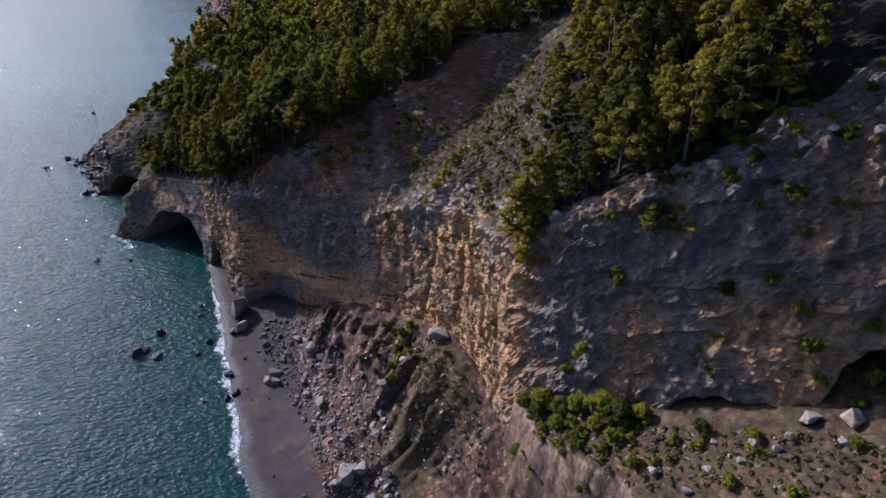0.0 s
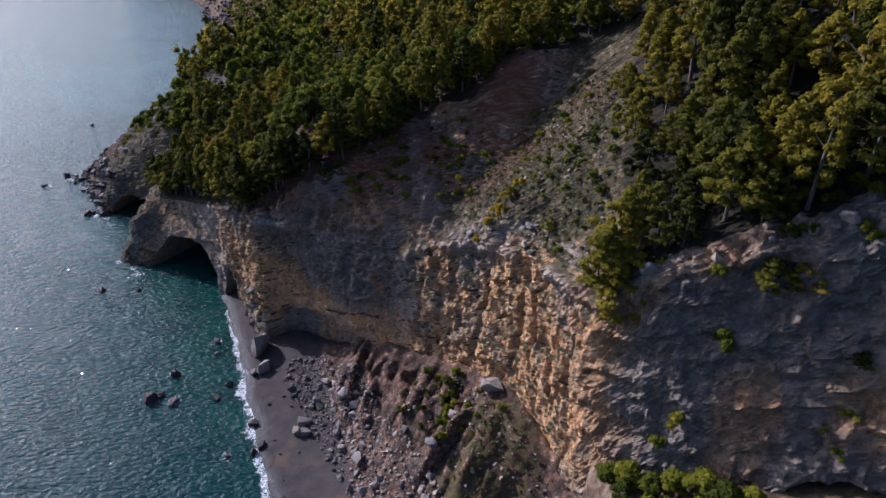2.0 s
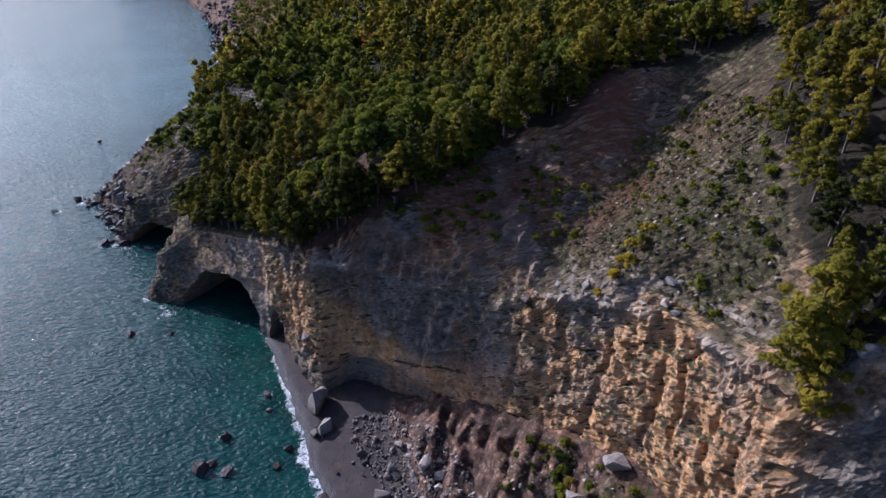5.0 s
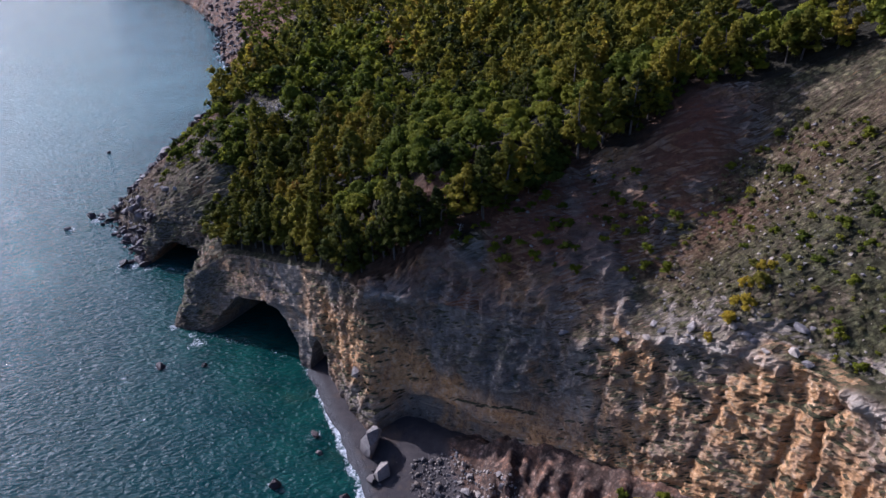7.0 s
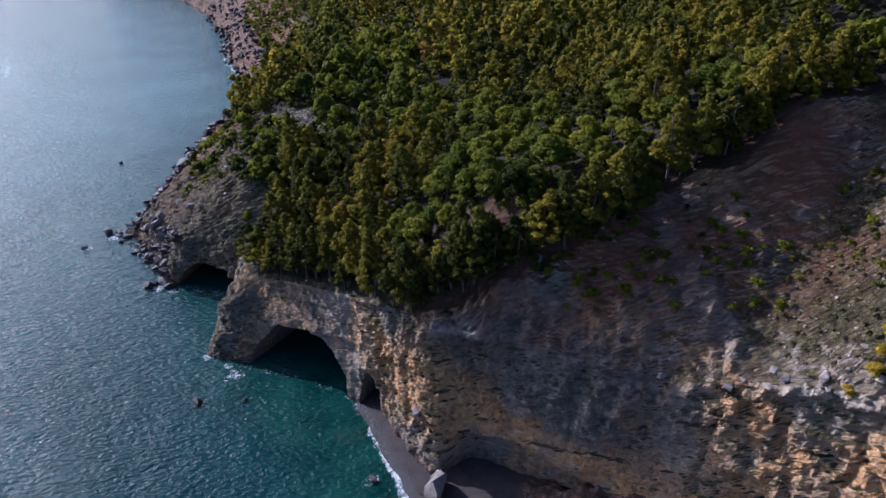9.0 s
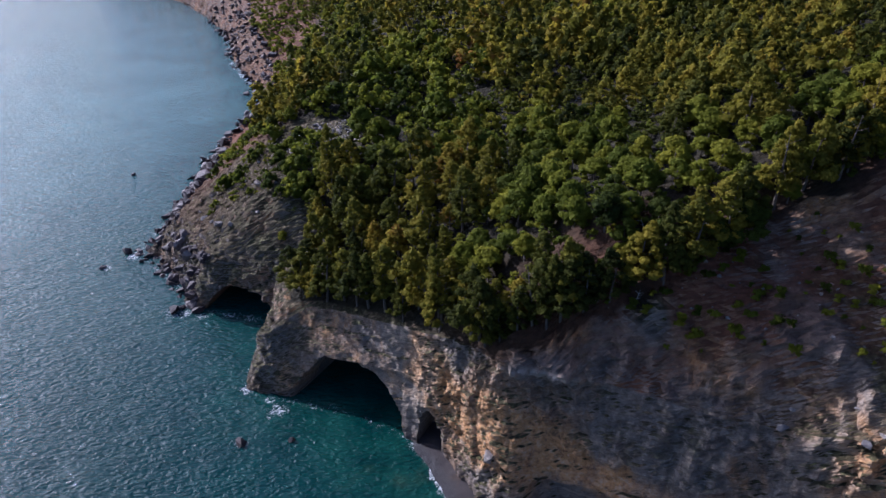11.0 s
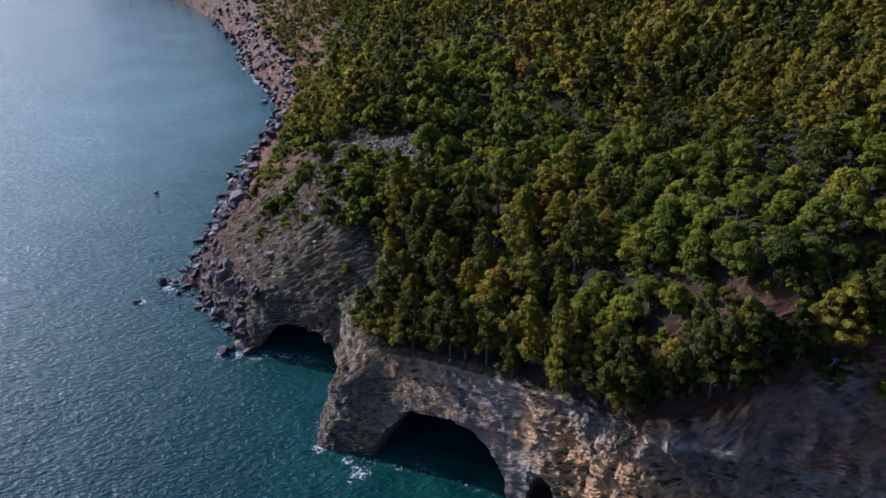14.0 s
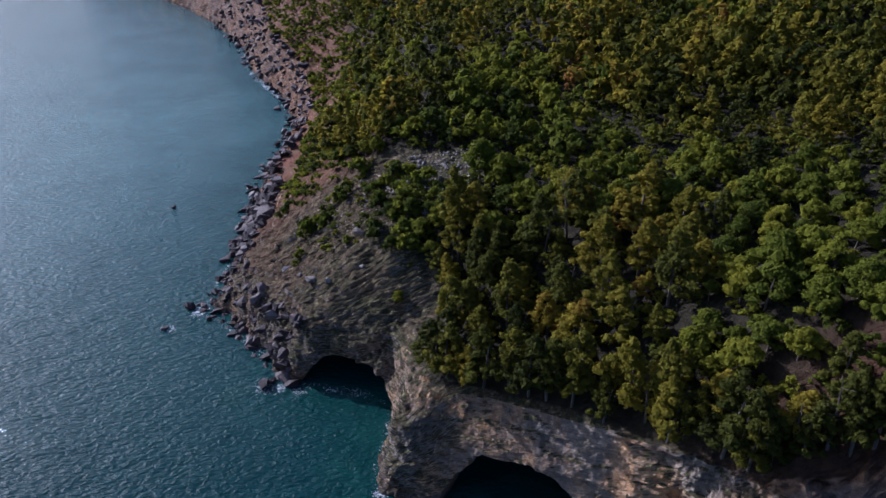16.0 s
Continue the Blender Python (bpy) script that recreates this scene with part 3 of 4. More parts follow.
FOREST = [(-97, 198), (-88, 193), (-76, 183), (-63.5, 167.5), (-56, 158.5), (-47, 154), (-36, 152), (-27, 153), (-18, 156), (-9, 157.5), (-1, 156), (5, 159.5), (13, 161.5), (22, 159), (34, 154), (60, 165), (110, 150), (125, 300), (60, 560), (-60, 700),
          (-124, 540), (-109, 430), (-117, 345), (-120, 305), (-111, 279), (-90, 263), (-74, 258), (-72, 249), (-86, 240), (-92, 226), (-92, 210)]
GROVE = [(13, 93), (17, 100), (18, 110), (21, 118), (22, 128), (27, 138), (34, 150), (60, 165), (110, 150), (120, 60), (75, 84), (55, 82.5), (45, 81.5), (35, 82.5), (28, 85), (20, 88)]
# ground of the woods, where shade under the crowns is painted in
floor_shade_m = (inside(base[..., 0], base[..., 1], FOREST) | inside(base[..., 0], base[..., 1], GROVE)).astype(float) * (np.arange(len(base)) >= CLIFF_ROWS)[:, None]
red_m = np.exp(-((gx + 22) / 30) ** 2 - ((gy - 151 + 0.25 * (gx + 22)) / 10) ** 2) + np.exp(-((gx - 7) / 7) ** 2 - ((gy - 157) / 6) ** 2) + 0.8 * np.exp(-((gx + 138) / 14) ** 2 - ((gy - 350) / 30) ** 2) \
    + 0.75 * np.exp(-((gx + 138) / 26) ** 2 - ((gy - 430) / 140) ** 2)
red_m = np.clip(red_m * smooth(-0.3, 0.3, fbm(p3(gx, gy, gz) * 0.12, 3, 51) + 0.25), 0, 1) * (np.arange(len(base)) >= CLIFF_ROWS)[:, None]
# dark reddish rock and earth of the open coast
open_coast = smooth(-92, -112, gx) * smooth(222, 246, gy) * smooth(60, 30, gz)
red_m = np.clip(np.maximum(red_m, open_coast * (0.1 + 0.45 * smooth(262, 285, gy)) * (0.75 + 0.5 * fbm(p3(gx, gy, gz) * 0.1, 3, 53))), 0, 1)
on_cliff = (np.arange(len(base)) < CLIFF_ROWS + 6)[:, None]
ochre_m = on_cliff * np.clip(1.2 * np.exp(-((gx - 4) / 12) ** 2 - ((gy - 103) / 15) ** 2) + np.exp(-((gz - 14) / 6) ** 2) * (gx > -64) * (gy > 100)
                             + 0.9 * np.exp(-((gx + 58) / 7) ** 2 - ((gy - 160) / 8) ** 2) * (gz > 8) + 1.0 * np.exp(-((gx - 47) / 14) ** 2 - ((gz - 45) / 7) ** 2), 0, 1.2)
# grey weathered limestone, laid on shaded walls to darken them in colour too
grey_shade_m = np.clip(0.5 * smooth(-86, -96, gx) * smooth(205, 220, gy) * smooth(285, 262, gy) + 0.75 * smooth(11, 17, gx) * smooth(110, 95, gy) * (1 - 0.6 * np.exp(-((gx - 47) / 14) ** 2 - ((gz - 45) / 7) ** 2)) + 0.8 * smooth(19, 25, gz + 0.25 * (gx + 50)) * on_cliff * smooth(-14, -20, gx) + 0.85 * smooth(-70, -80, gx) * smooth(1, 4, gz) * on_cliff, 0, 1)
ground = new("ground", mesh_from("ground", base.reshape(-1, 3), grid_faces(*gx.shape)[:, ::-1], True, {"floor": floor_shade_m, "red": red_m, "ochre": ochre_m, "grey": grey_shade_m, "crags": np.clip(np.maximum(np.maximum(near_wall, bank_rock), 1.3 * lip_m), 0, 1.3), "head": np.maximum(0.65 * smooth(-88, -96, gx) * smooth(205, 222, gy) * smooth(295, 275, gy) * smooth(5, 10, gz), inside(gx, gy, [(-4, 128), (3, 116), (10, 105), (17, 104), (20, 120), (26, 138), (27, 155), (14, 149), (3, 139)]) * (np.arange(len(base)) > CLIFF_ROWS + 6)[:, None]), "pale": np.clip(lip_m + 0.5 * np.clip(rib_m, 0, 1), 0, 1)}))
shade = np.ones(len(ground.data.polygons), bool)
shade[:(CLIFF_ROWS + 2) * (len(cols) - 1)] = False
tip_cols = (foot[:-1, 0] < -97) & (foot[:-1, 1] < 300)
rows_flat = shade.reshape(len(base) - 1, len(cols) - 1)
rows_flat[:CLIFF_ROWS + 70] &= ~tip_cols
rows_flat[:CLIFF_ROWS + 80] &= ~((foot[:-1, 0] > -62) & (foot[:-1, 0] < 60))
ground.data.polygons.foreach_set("use_smooth", rows_flat.ravel())
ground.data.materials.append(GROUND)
tagged(ground, "layered grey and ochre limestone sea cliff with a bare earth hillside above", "cliff", kind="structure")


# ---- cove floor: beach, scree fans, terrace under the near wall ----
FOOT_LINE = [tuple(r[:2]) for r in COVE] + [(-70, 170)]
FOOT_Z = [r[2] for r in COVE[:9]] + [12.5, 9.0, 1.0, -4, -5, -5, -5, -5]
FOOT_RUN = np.r_[0, np.cumsum([math.hypot(b[0] - a[0], b[1] - a[1]) for a, b in zip(FOOT_LINE, FOOT_LINE[1:])])]


def cove_floor(x, y):
    """Height of the beach and scree, with its distances from water and wall."""
    dw, s = line_distance(x, y, BEACH_LINE)
    t = np.interp(y, [p[1] for p in BEACH_LINE], [p[0] for p in BEACH_LINE])
    d = np.where(x > t, dw, -dw)
    d = d + 1.8 * fbm(p3(x, y) * 0.11, 3, 62)
    beach = np.where(d > 0, 0.075 * d, 0.16 * d)
    wall, s = line_distance(x, y, FOOT_LINE)
    zf = np.interp(s, FOOT_RUN, FOOT_Z)
    zf = np.where(s < FOOT_RUN[5], np.interp(s, FOOT_RUN[[0, 5]], [8, 14]), zf)
    rib = fbm(p3(s * 0.21 + wall * 0.09 + 0.5 * fbm(p3(x, y) * 0.16, 3, 60), wall * 0.05), 5, 61, True)
    mid_fan = np.exp(-((wall - 9) / 8) ** 2)
    scree = zf + 1.5 - 0.6 * wall + 5.2 * (rib - 0.15) * mid_fan * smooth(-36, -28, x) * smooth(2, -8, x) + 1.5 * rib * mid_fan + 0.7 * fbm(p3(x, y) * 0.12, 3, 63)
    z = np.logaddexp(beach * 1.1, scree * 1.1) / 1.1
    tx = 11 + 2.0 * vnoise(p3(y * 0.15, 0.0), 65) + 0.5 * np.clip(80 - y, 0, 40)
    shelf_z = 25 + 0.44 * (x - 11) + 1.2 * fbm(p3(x, y) * 0.1, 4, 67) + 0.06 * (80 - y)
    on = smooth(-2.6, 1.6, x - tx + 1.8 * fbm(p3(x, y, z) * 0.3, 4, 68)) * smooth(95, 86, y) * smooth(18, 46, y)
    return z * (1 - on) + np.maximum(z, shelf_z) * on, d, wall, on, beach


bx, by = np.meshgrid(np.arange(-86, 100, 0.6), np.r_[np.arange(-24, 40, 1.6), np.arange(40, 176, 0.6)])
bz, bd, bwall, bon, bbeach = cove_floor(bx, by)
sandy = smooth(1.4, 0.3, bz - bbeach) * (bon < 0.1)
step_face = smooth(0.02, 0.2, bon) * smooth(0.99, 0.8, bon)
bz = bz + step_face * (2.4 * fbm(p3(bx, by) * 0.22, 4, 72, True) + 1.0 * fbm(p3(bx, by) * 0.6, 3, 74, True))
bz = bz + (1 - sandy) * (0.35 * fbm(p3(bx, by) * 0.5, 4, 71) + 0.2 * fbm(p3(bx, by) * 1.3, 2, 73, True))
green_m = np.clip(smooth(-0.1, 0.35, fbm(p3(bx, by) * 0.11, 3, 75)) * smooth(-18, -8, bx) + bon * 0.6, 0, 1)
wet_m = smooth(3.2, 0.6, bd + 0.8 * vnoise(p3(bx * 0.2, by * 0.2), 77)) * sandy
talus = new("beach", mesh_from("beach", p3(bx, by, bz).reshape(-1, 3), grid_faces(*bx.shape), True, {"sand": sandy, "green": green_m, "wet": wet_m, "step": bon}))
talus.data.materials.append(TALUS)
tagged(talus, "dark sand beach with eroded scree fans under the cliff", "beach", kind="structure")

# ---- sea ----
def axis(*spans):
    return np.unique(np.concatenate([np.arange(a, b, s) for a, b, s in spans]))


ax_x = axis((-4200, -800, 400), (-800, -320, 40), (-320, -160, 5), (-160, -28, 1.0), (-28, 20, 6), (20, 2000, 330))
ax_y = axis((-3000, -100, 290), (-100, 40, 14), (40, 270, 1.0), (270, 480, 3), (480, 900, 10), (900, 4800, 300))
sx, sy = np.meshgrid(ax_x, ax_y)
coast = [(x, y) for x, y in zip(foot[::4, 0], foot[::4, 1])]
cove_run = int(np.argmin(np.hypot(foot[:, 0] + 70, foot[:, 1] - 170)))
shore = BEACH_LINE + [(x, y) for x, y in zip(foot[cove_run::5, 0], foot[cove_run::5, 1])]
sd, srun = line_distance(sx, sy, shore)
wob = fbm(p3(sx, sy) * 0.08, 3, 81)
cove_water = 0.75 * np.exp(-((sx + 80) / 30) ** 2 - ((sy - 155) / 45) ** 2)
shallow_m = np.clip(smooth(22, 2, sd + 9 * wob) * (0.35 + 0.6 * cove_water) + 0.5 * cove_water + 0.15 * smooth(60, 20, sd), 0, 1)
beach_run = sum(math.hypot(b[0] - a[0], b[1] - a[1]) for a, b in zip(BEACH_LINE, BEACH_LINE[1:]))
surf_reach = 3.0 + 1.6 * vnoise(p3(srun * 0.09, 0.0 * srun), 84)
foam_m = np.where(srun < beach_run - 3, smooth(1.0, 0.1, (sd + 2.0 * fbm(p3(sx, sy) * 0.25, 3, 83)) / surf_reach) * 0.66, smooth(2.6, 0.2, sd + 2.5 * wob) * 0.42)
foam_m = np.where(sy > 440, smooth(6, 1, sd + 2 * wob) * 0.6 * smooth(620, 560, sy), foam_m)
for rx, ry, rr in ((-72, 135.5, 2.5), (-74, 127, 3.2), (-69.5, 126, 2.6), (-131.5, 221, 4.5), (-105, 172, 2.2), (-53, 110, 2.5), (-66, 148, 2.6), (-158, 246, 3), (-173, 317, 2), (-99, 181, 4), (-152, 252, 5), (-124, 218, 3), (-107, 188.5, 3), (-101, 184.5, 2.4), (-69.5, 169, 2.6), (-66, 164, 2.6), (-128, 220, 3), (-117, 217.5, 2)):
    foam_m = np.maximum(foam_m, 0.58 * np.exp(-((sx - rx) ** 2 + (sy - ry) ** 2) / rr ** 2))
# far water painted paler, standing in for haze and sky glare
far_haze_m = smooth(150, 420, sy + 25 * fbm(p3(sx, sy) * 0.012, 3, 85)) * 0.85
sea = new("water", mesh_from("water", p3(sx, sy, 0.0 * sx).reshape(-1, 3), grid_faces(*sx.shape), True, {"shallow": shallow_m, "foam": foam_m, "far_haze": far_haze_m}))
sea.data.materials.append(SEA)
tagged(sea, "choppy teal sea with sun glitter and white surf along the shore", "sea", kind="structure")

# ---- where things stand: look straight down on the land ----
from mathutils.bvhtree import BVHTree


def tree_of(ob):
    me = ob.data
    co = np.empty(len(me.vertices) * 3, np.float32)
    me.vertices.foreach_get("co", co)
    ix = np.empty(len(me.loops), np.int32)
    me.loops.foreach_get("vertex_index", ix)
    return BVHTree.FromPolygons(co.reshape(-1, 3).tolist(), ix.reshape(-1, 4).tolist())


LAND, COVE_LAND = tree_of(ground), tree_of(talus)


def drop_to(x, y, which=None):
    """Height and normal of the land at a place, or None over open water."""
    best = None
    for t in (which,) if which else (LAND, COVE_LAND):
        at, nor, _, _ = t.ray_cast(Vector((x, y, 400)), Vector((0, 0, -1)))
        if at and (best is None or at.z > best[0]):
            best = (at.z, nor if nor.z > 0 else -nor)
    return best


rng = np.random.default_rng(7)


# ---- plants ----
ICO = None


def ball():
    global ICO
    if ICO is None:
        bm = bmesh.new()
        bmesh.ops.create_icosphere(bm, subdivisions=1, radius=1)
        bm.verts.ensure_lookup_table()
        ICO = (np.array([v.co[:] for v in bm.verts]), np.array([[v.index for v in f.verts] for f in bm.faces]))
        bm.free()
    return ICO


def tuft_cloud(clumps, shards, leaf, core, lift=0.35, rg=rng):
    """Foliage: for each clump (centre, radii) a rough dark core and many small leaf shards round it."""
    vs, fs, n = [], [], 0
    bv, bf = ball()
    for c, r in clumps:
        if core:
            v = bv * r * 0.84 * (1 + 0.25 * rg.standard_normal((len(bv), 1))) + c
            vs.append(v), fs.append(bf + n)
            n += len(v)
        d = rg.standard_normal((shards, 3))
        d[:, 2] = np.where(rg.random(shards) < 0.75, np.abs(d[:, 2]), d[:, 2])
        d /= np.linalg.norm(d, axis=1, keepdims=True)
        p = c + d * r * rg.uniform(0.8, 1.12, (shards, 1))
        face = d + rg.standard_normal((shards, 3)) * 0.32 + np.array([0, 0, lift * 0.6])
        face /= np.linalg.norm(face, axis=1, keepdims=True)
        side = np.cross(face, rg.standard_normal((shards, 3)))
        side /= np.linalg.norm(side, axis=1, keepdims=True) + 1e-9
        rise = np.cross(face, side)
        size = leaf * rg.uniform(0.6, 1.35, (shards, 1))
        tri = np.stack([p - side * size * 0.55, p + side * size * 0.55, p + rise * size * 1.15], 1).reshape(-1, 3)
        vs.append(tri), fs.append(np.arange(len(tri)).reshape(-1, 3) + n)
        n += len(tri)
    return np.concatenate(vs), np.concatenate(fs)


def pine_clumps(height, spread, count, rg):
    """Uneven tiers of needle clumps up a spire, heavier to one side, with gaps between the boughs."""
    out = []
    lean = rg.uniform(-0.1, 0.1, 2) * height
    heavy = rg.uniform(0, 2 * math.pi)
    tiers = 9
    for k in range(count):
        tier = (k % tiers + rg.uniform(-0.22, 0.22)) / (tiers - 0.6)
        u = min(max(tier, 0.0), 1.0)
        z = height * (0.26 + 0.7 * u)
        a = rg.uniform(0, 2 * math.pi)
        reach = spread * (1.04 - u ** 2.0) ** 0.7 * (0.82 + 0.25 * math.cos(a - heavy)) * rg.uniform(0.75, 1.15)
        q = reach * (0.35 + 0.65 * math.sqrt(rg.random()))
        r = spread * rg.uniform(0.13, 0.26) * (1.15 - 0.35 * u)
        out.append((np.array([q * math.cos(a) + lean[0] * u, q * math.sin(a) + lean[1] * u, z + 0.12 * q]), np.array([r, r, r * rg.uniform(0.5, 0.8)])))
    out.append((np.array([lean[0], lean[1], height * 0.97]), np.array([1, 1, 1.3]) * spread * 0.2))
    return out


def round_clumps(height, spread, count, rg):
    out = []
    for k in range(count):
        a, u = rg.uniform(0, 2 * math.pi), rg.random()
        z = height * (0.28 + 0.6 * u)
        q = spread * math.sqrt(max(0.05, 1 - (u * 1.05) ** 2)) * (0.4 + 0.5 * rg.random())
        r = spread * rg.uniform(0.2, 0.36)
        out.append((np.array([q * math.cos(a), q * math.sin(a), z]), np.array([r, r, r * 0.8])))
    return out


def limb(a, b, r0, r1, sides=6):
    a, b = np.array(a, float), np.array(b, float)
    w = (b - a) / np.linalg.norm(b - a)
    s = np.cross(w, [0.3, 0.9, 0.1])
    s /= np.linalg.norm(s)
    t = np.cross(w, s)
    ang = np.linspace(0, 2 * math.pi, sides, endpoint=False)
    ring = np.cos(ang)[:, None] * s + np.sin(ang)[:, None] * t
    v = np.concatenate([a + ring * r0, b + ring * r1])
    i = np.arange(sides)
    j = (i + 1) % sides
    return v, np.concatenate([np.stack([i, j, j + sides], 1), np.stack([i, j + sides, i + sides], 1)])


def tints(pieces):
    """One random tone for each plant of a joined mesh, vertex by vertex."""
    return np.concatenate([np.full(len(v), rng.random()) for v, f in pieces])


def joined(pieces):
    vs, fs, n = [], [], 0
    for v, f in pieces:
        vs.append(v), fs.append(f + n)
        n += len(v)
    return np.concatenate(vs), np.concatenate(fs)


def trunk_arrays(height, rg, limbs=7):
    lean = rg.uniform(-0.05, 0.05, 2) * height
    knee = np.array([lean[0], lean[1], height * 0.5])
    tip = np.array([lean[0] * 2.2, lean[1] * 2.2, height * 0.92])
    out = [limb((0, 0, -0.8), knee, 0.02 * height + 0.05, 0.014 * height + 0.02), limb(knee, tip, 0.014 * height + 0.02, 0.02)]
    for k in range(limbs):
        a, u = rg.uniform(0, 2 * math.pi), rg.uniform(0.3, 0.8)
        s = knee * (u / 0.5) if u < 0.5 else knee + (tip - knee) * (u - 0.5) / 0.42
        e = s + np.array([math.cos(a), math.sin(a), 0.45]) * height * rg.uniform(0.12, 0.24)
        out.append(limb(s, e, 0.035, 0.012, 4))
    return joined(out)


KINDS = {}
for k in range(8):
    rg = np.random.default_rng(100 + k)
    H, R = 8.8 * rg.uniform(0.8, 1.15), rg.uniform(2.7, 3.7)
    cl = pine_clumps(H, R, 56, rg)
    KINDS["pine", k] = (mesh_from("crown", *tuft_cloud(cl, 34, 0.3, True, rg=rg), False), mesh_from("trunk", *trunk_arrays(H, rg), True), PINE)
    KINDS["pine_mid", k] = tuft_cloud(pine_clumps(H, R, 28, rg), 16, 0.5, True, rg=rg)
    KINDS["pine_far", k] = tuft_cloud(pine_clumps(H, R * 1.05, 12, rg), 9, 0.85, True, rg=rg)
    H2, R2 = rg.uniform(4.8, 6.4), rg.uniform(2.5, 3.2)
    cl = round_clumps(H2, R2, 38, rg)
    KINDS["oak", k] = (mesh_from("crown", *tuft_cloud(cl, 40, 0.28, True, 0.15, rg), False), mesh_from("trunk", *trunk_arrays(H2, rg, 4), True), OAK)
    KINDS["oak_mid", k] = tuft_cloud(round_clumps(H2, R2, 18, rg), 20, 0.42, True, 0.15, rg)
    KINDS["oak_far", k] = tuft_cloud(round_clumps(H2, R2, 10, rg), 12, 0.68, True, 0.15, rg)
for k in range(5):
    rg = np.random.default_rng(300 + k)
    KINDS["shrub", k] = (mesh_from("foliage", *tuft_cloud(round_clumps(1.3, 1.0, 9, rg), 28, 0.26, True, 0.2, rg), False), None, OAK)
    KINDS["shrub_far", k] = tuft_cloud(round_clumps(1.3, 1.0, 5, rg), 14, 0.36, True, 0.2, rg)
    KINDS["broom", k] = (mesh_from("foliage", *tuft_cloud(round_clumps(1.2, 0.9, 11, rg), 36, 0.2, True, 0.5, rg), False), None, BROOM)
    KINDS["tuft", k] = tuft_cloud(round_clumps(0.45, 0.45, 3, rg), 16, 0.2, False, 0.8, rg)


def plant(kind, k, name, label, category, group, x, y, z, scale, turn, tall=1.0):
    """A tree: an empty at its foot with trunk and crown; a shrub: one foliage mesh."""
    crown, trunk, mat = KINDS[kind, k]
    root = new(name, None)
    root.empty_display_size = 0.3
    root.matrix_basis = pose(x, y, z, 0, 0, turn) @ Matrix.Diagonal((scale, scale, scale * tall, 1))
    if trunk:
        part("trunk", trunk, BARK, root)
        part("crown", crown, mat, root)
    else:
        part("foliage", crown, mat, root)
    return tagged(root, label, category, group)


def scatter(poly, gap, seed, box=None, tries=30):
    """Plan places in a polygon, no two nearer than gap."""
    rg = np.random.default_rng(seed)
    xs, ys = [p[0] for p in poly], [p[1] for p in poly]
    x0, x1, y0, y1 = min(xs), max(xs), min(ys), max(ys)
    cell, grid, out = gap / 1.4143, {}, []
    total = int((x1 - x0) * (y1 - y0) / gap ** 2 * tries / 6)
    px, py = rg.uniform(x0, x1, total), rg.uniform(y0, y1, total)
    ok = inside(px, py, poly)
    for x, y in zip(px[ok], py[ok]):
        i, j = int(x // cell), int(y // cell)
        if all((x - q[0]) ** 2 + (y - q[1]) ** 2 > gap * gap for a in range(i - 2, i + 3) for b in range(j - 2, j + 3) for q in grid.get((a, b), ())):
            grid.setdefault((i, j), []).append((x, y))
            out.append((x, y))
    return out


def seen_strip(x, y):
    """The part of the hillside that lies open to the sea."""
    return x < 40 + 0.32 * (y - 60) and y < 640


CLEARINGS = [(-92, 252, 15, 8), (-30, 238, 8, 2.8), (6, 287, 14, 4), (-50, 262, 7, 3), (-92, 305, 12, 5)]


def bare(x, y):
    return any(((x - a) / rx) ** 2 + ((y - b) / ry) ** 2 < 1 for a, b, rx, ry in CLEARINGS)


EDGE = [(r[3], r[4]) for r in COVE[2:]] + [(r[3], r[4]) for r in CAVES[:5]]
spots = []
for poly, gap, seed in ((FOREST, 3.6, 1), (GROVE, 3.5, 2)):
    for x, y in scatter(poly, gap, seed):
        if not seen_strip(x, y) or bare(x, y) or rng.random() < (0.4 if y > 320 else 0.1):
            continue
        hit = drop_to(x, y, LAND)
        if hit is None or hit[1].z < 0.12:
            continue
        oakish = vnoise(np.array([[x * 0.03 + 5, y * 0.03, 0.0]]), 91)[0] + 0.35 * math.exp(-((x + 45) / 45) ** 2 - ((y - 215) / 40) ** 2) + 0.15 * rng.standard_normal()
        spots.append((x, y, hit[0], "oak" if oakish > (0.12 if x < -15 else 0.35) and poly is FOREST and line_distance(np.array(x), np.array(y), EDGE)[0] > 7 else "pine"))
xy = np.array([s[:2] for s in spots])
near_edge = line_distance(xy[:, 0], xy[:, 1], EDGE)[0]
order = np.argsort(near_edge)
far_parts = {"pine": [], "oak": []}
for rank, i in enumerate(order):
    x, y, z, kind = spots[i]
    k, turn = int(rng.integers(8)), rng.uniform(0, 360)
    sc = (0.6 + 0.75 * rng.random() ** 1.4) * (1.08 if y < 160 and x > 10 else 0.98)
    tall = rng.uniform(0.85, 1.2)
    sc *= 1 + 0.32 * float(smooth(190, 290, y))
    if rank < 250:
        if kind == "pine":
            plant(kind, k, "pine_tree", "olive-green coastal pine with clumped needles on the hillside", "tree", "pines on the hillside", x, y, z, sc, turn, tall)
        else:
            plant(kind, k, "oak_tree", "low rounded evergreen oak with bright green leaves", "tree", "oaks on the hillside", x, y, z, sc * 1.05, turn, tall)
        continue
    v, f = KINDS[kind + ("_mid" if y < 235 else "_far"), k]
    a = math.radians(turn)
    m = np.array([[math.cos(a), -math.sin(a), 0], [math.sin(a), math.cos(a), 0], [0, 0, tall]]) * sc
    far_parts[kind].append((v @ m.T + np.array([x, y, z - 0.3]), f))
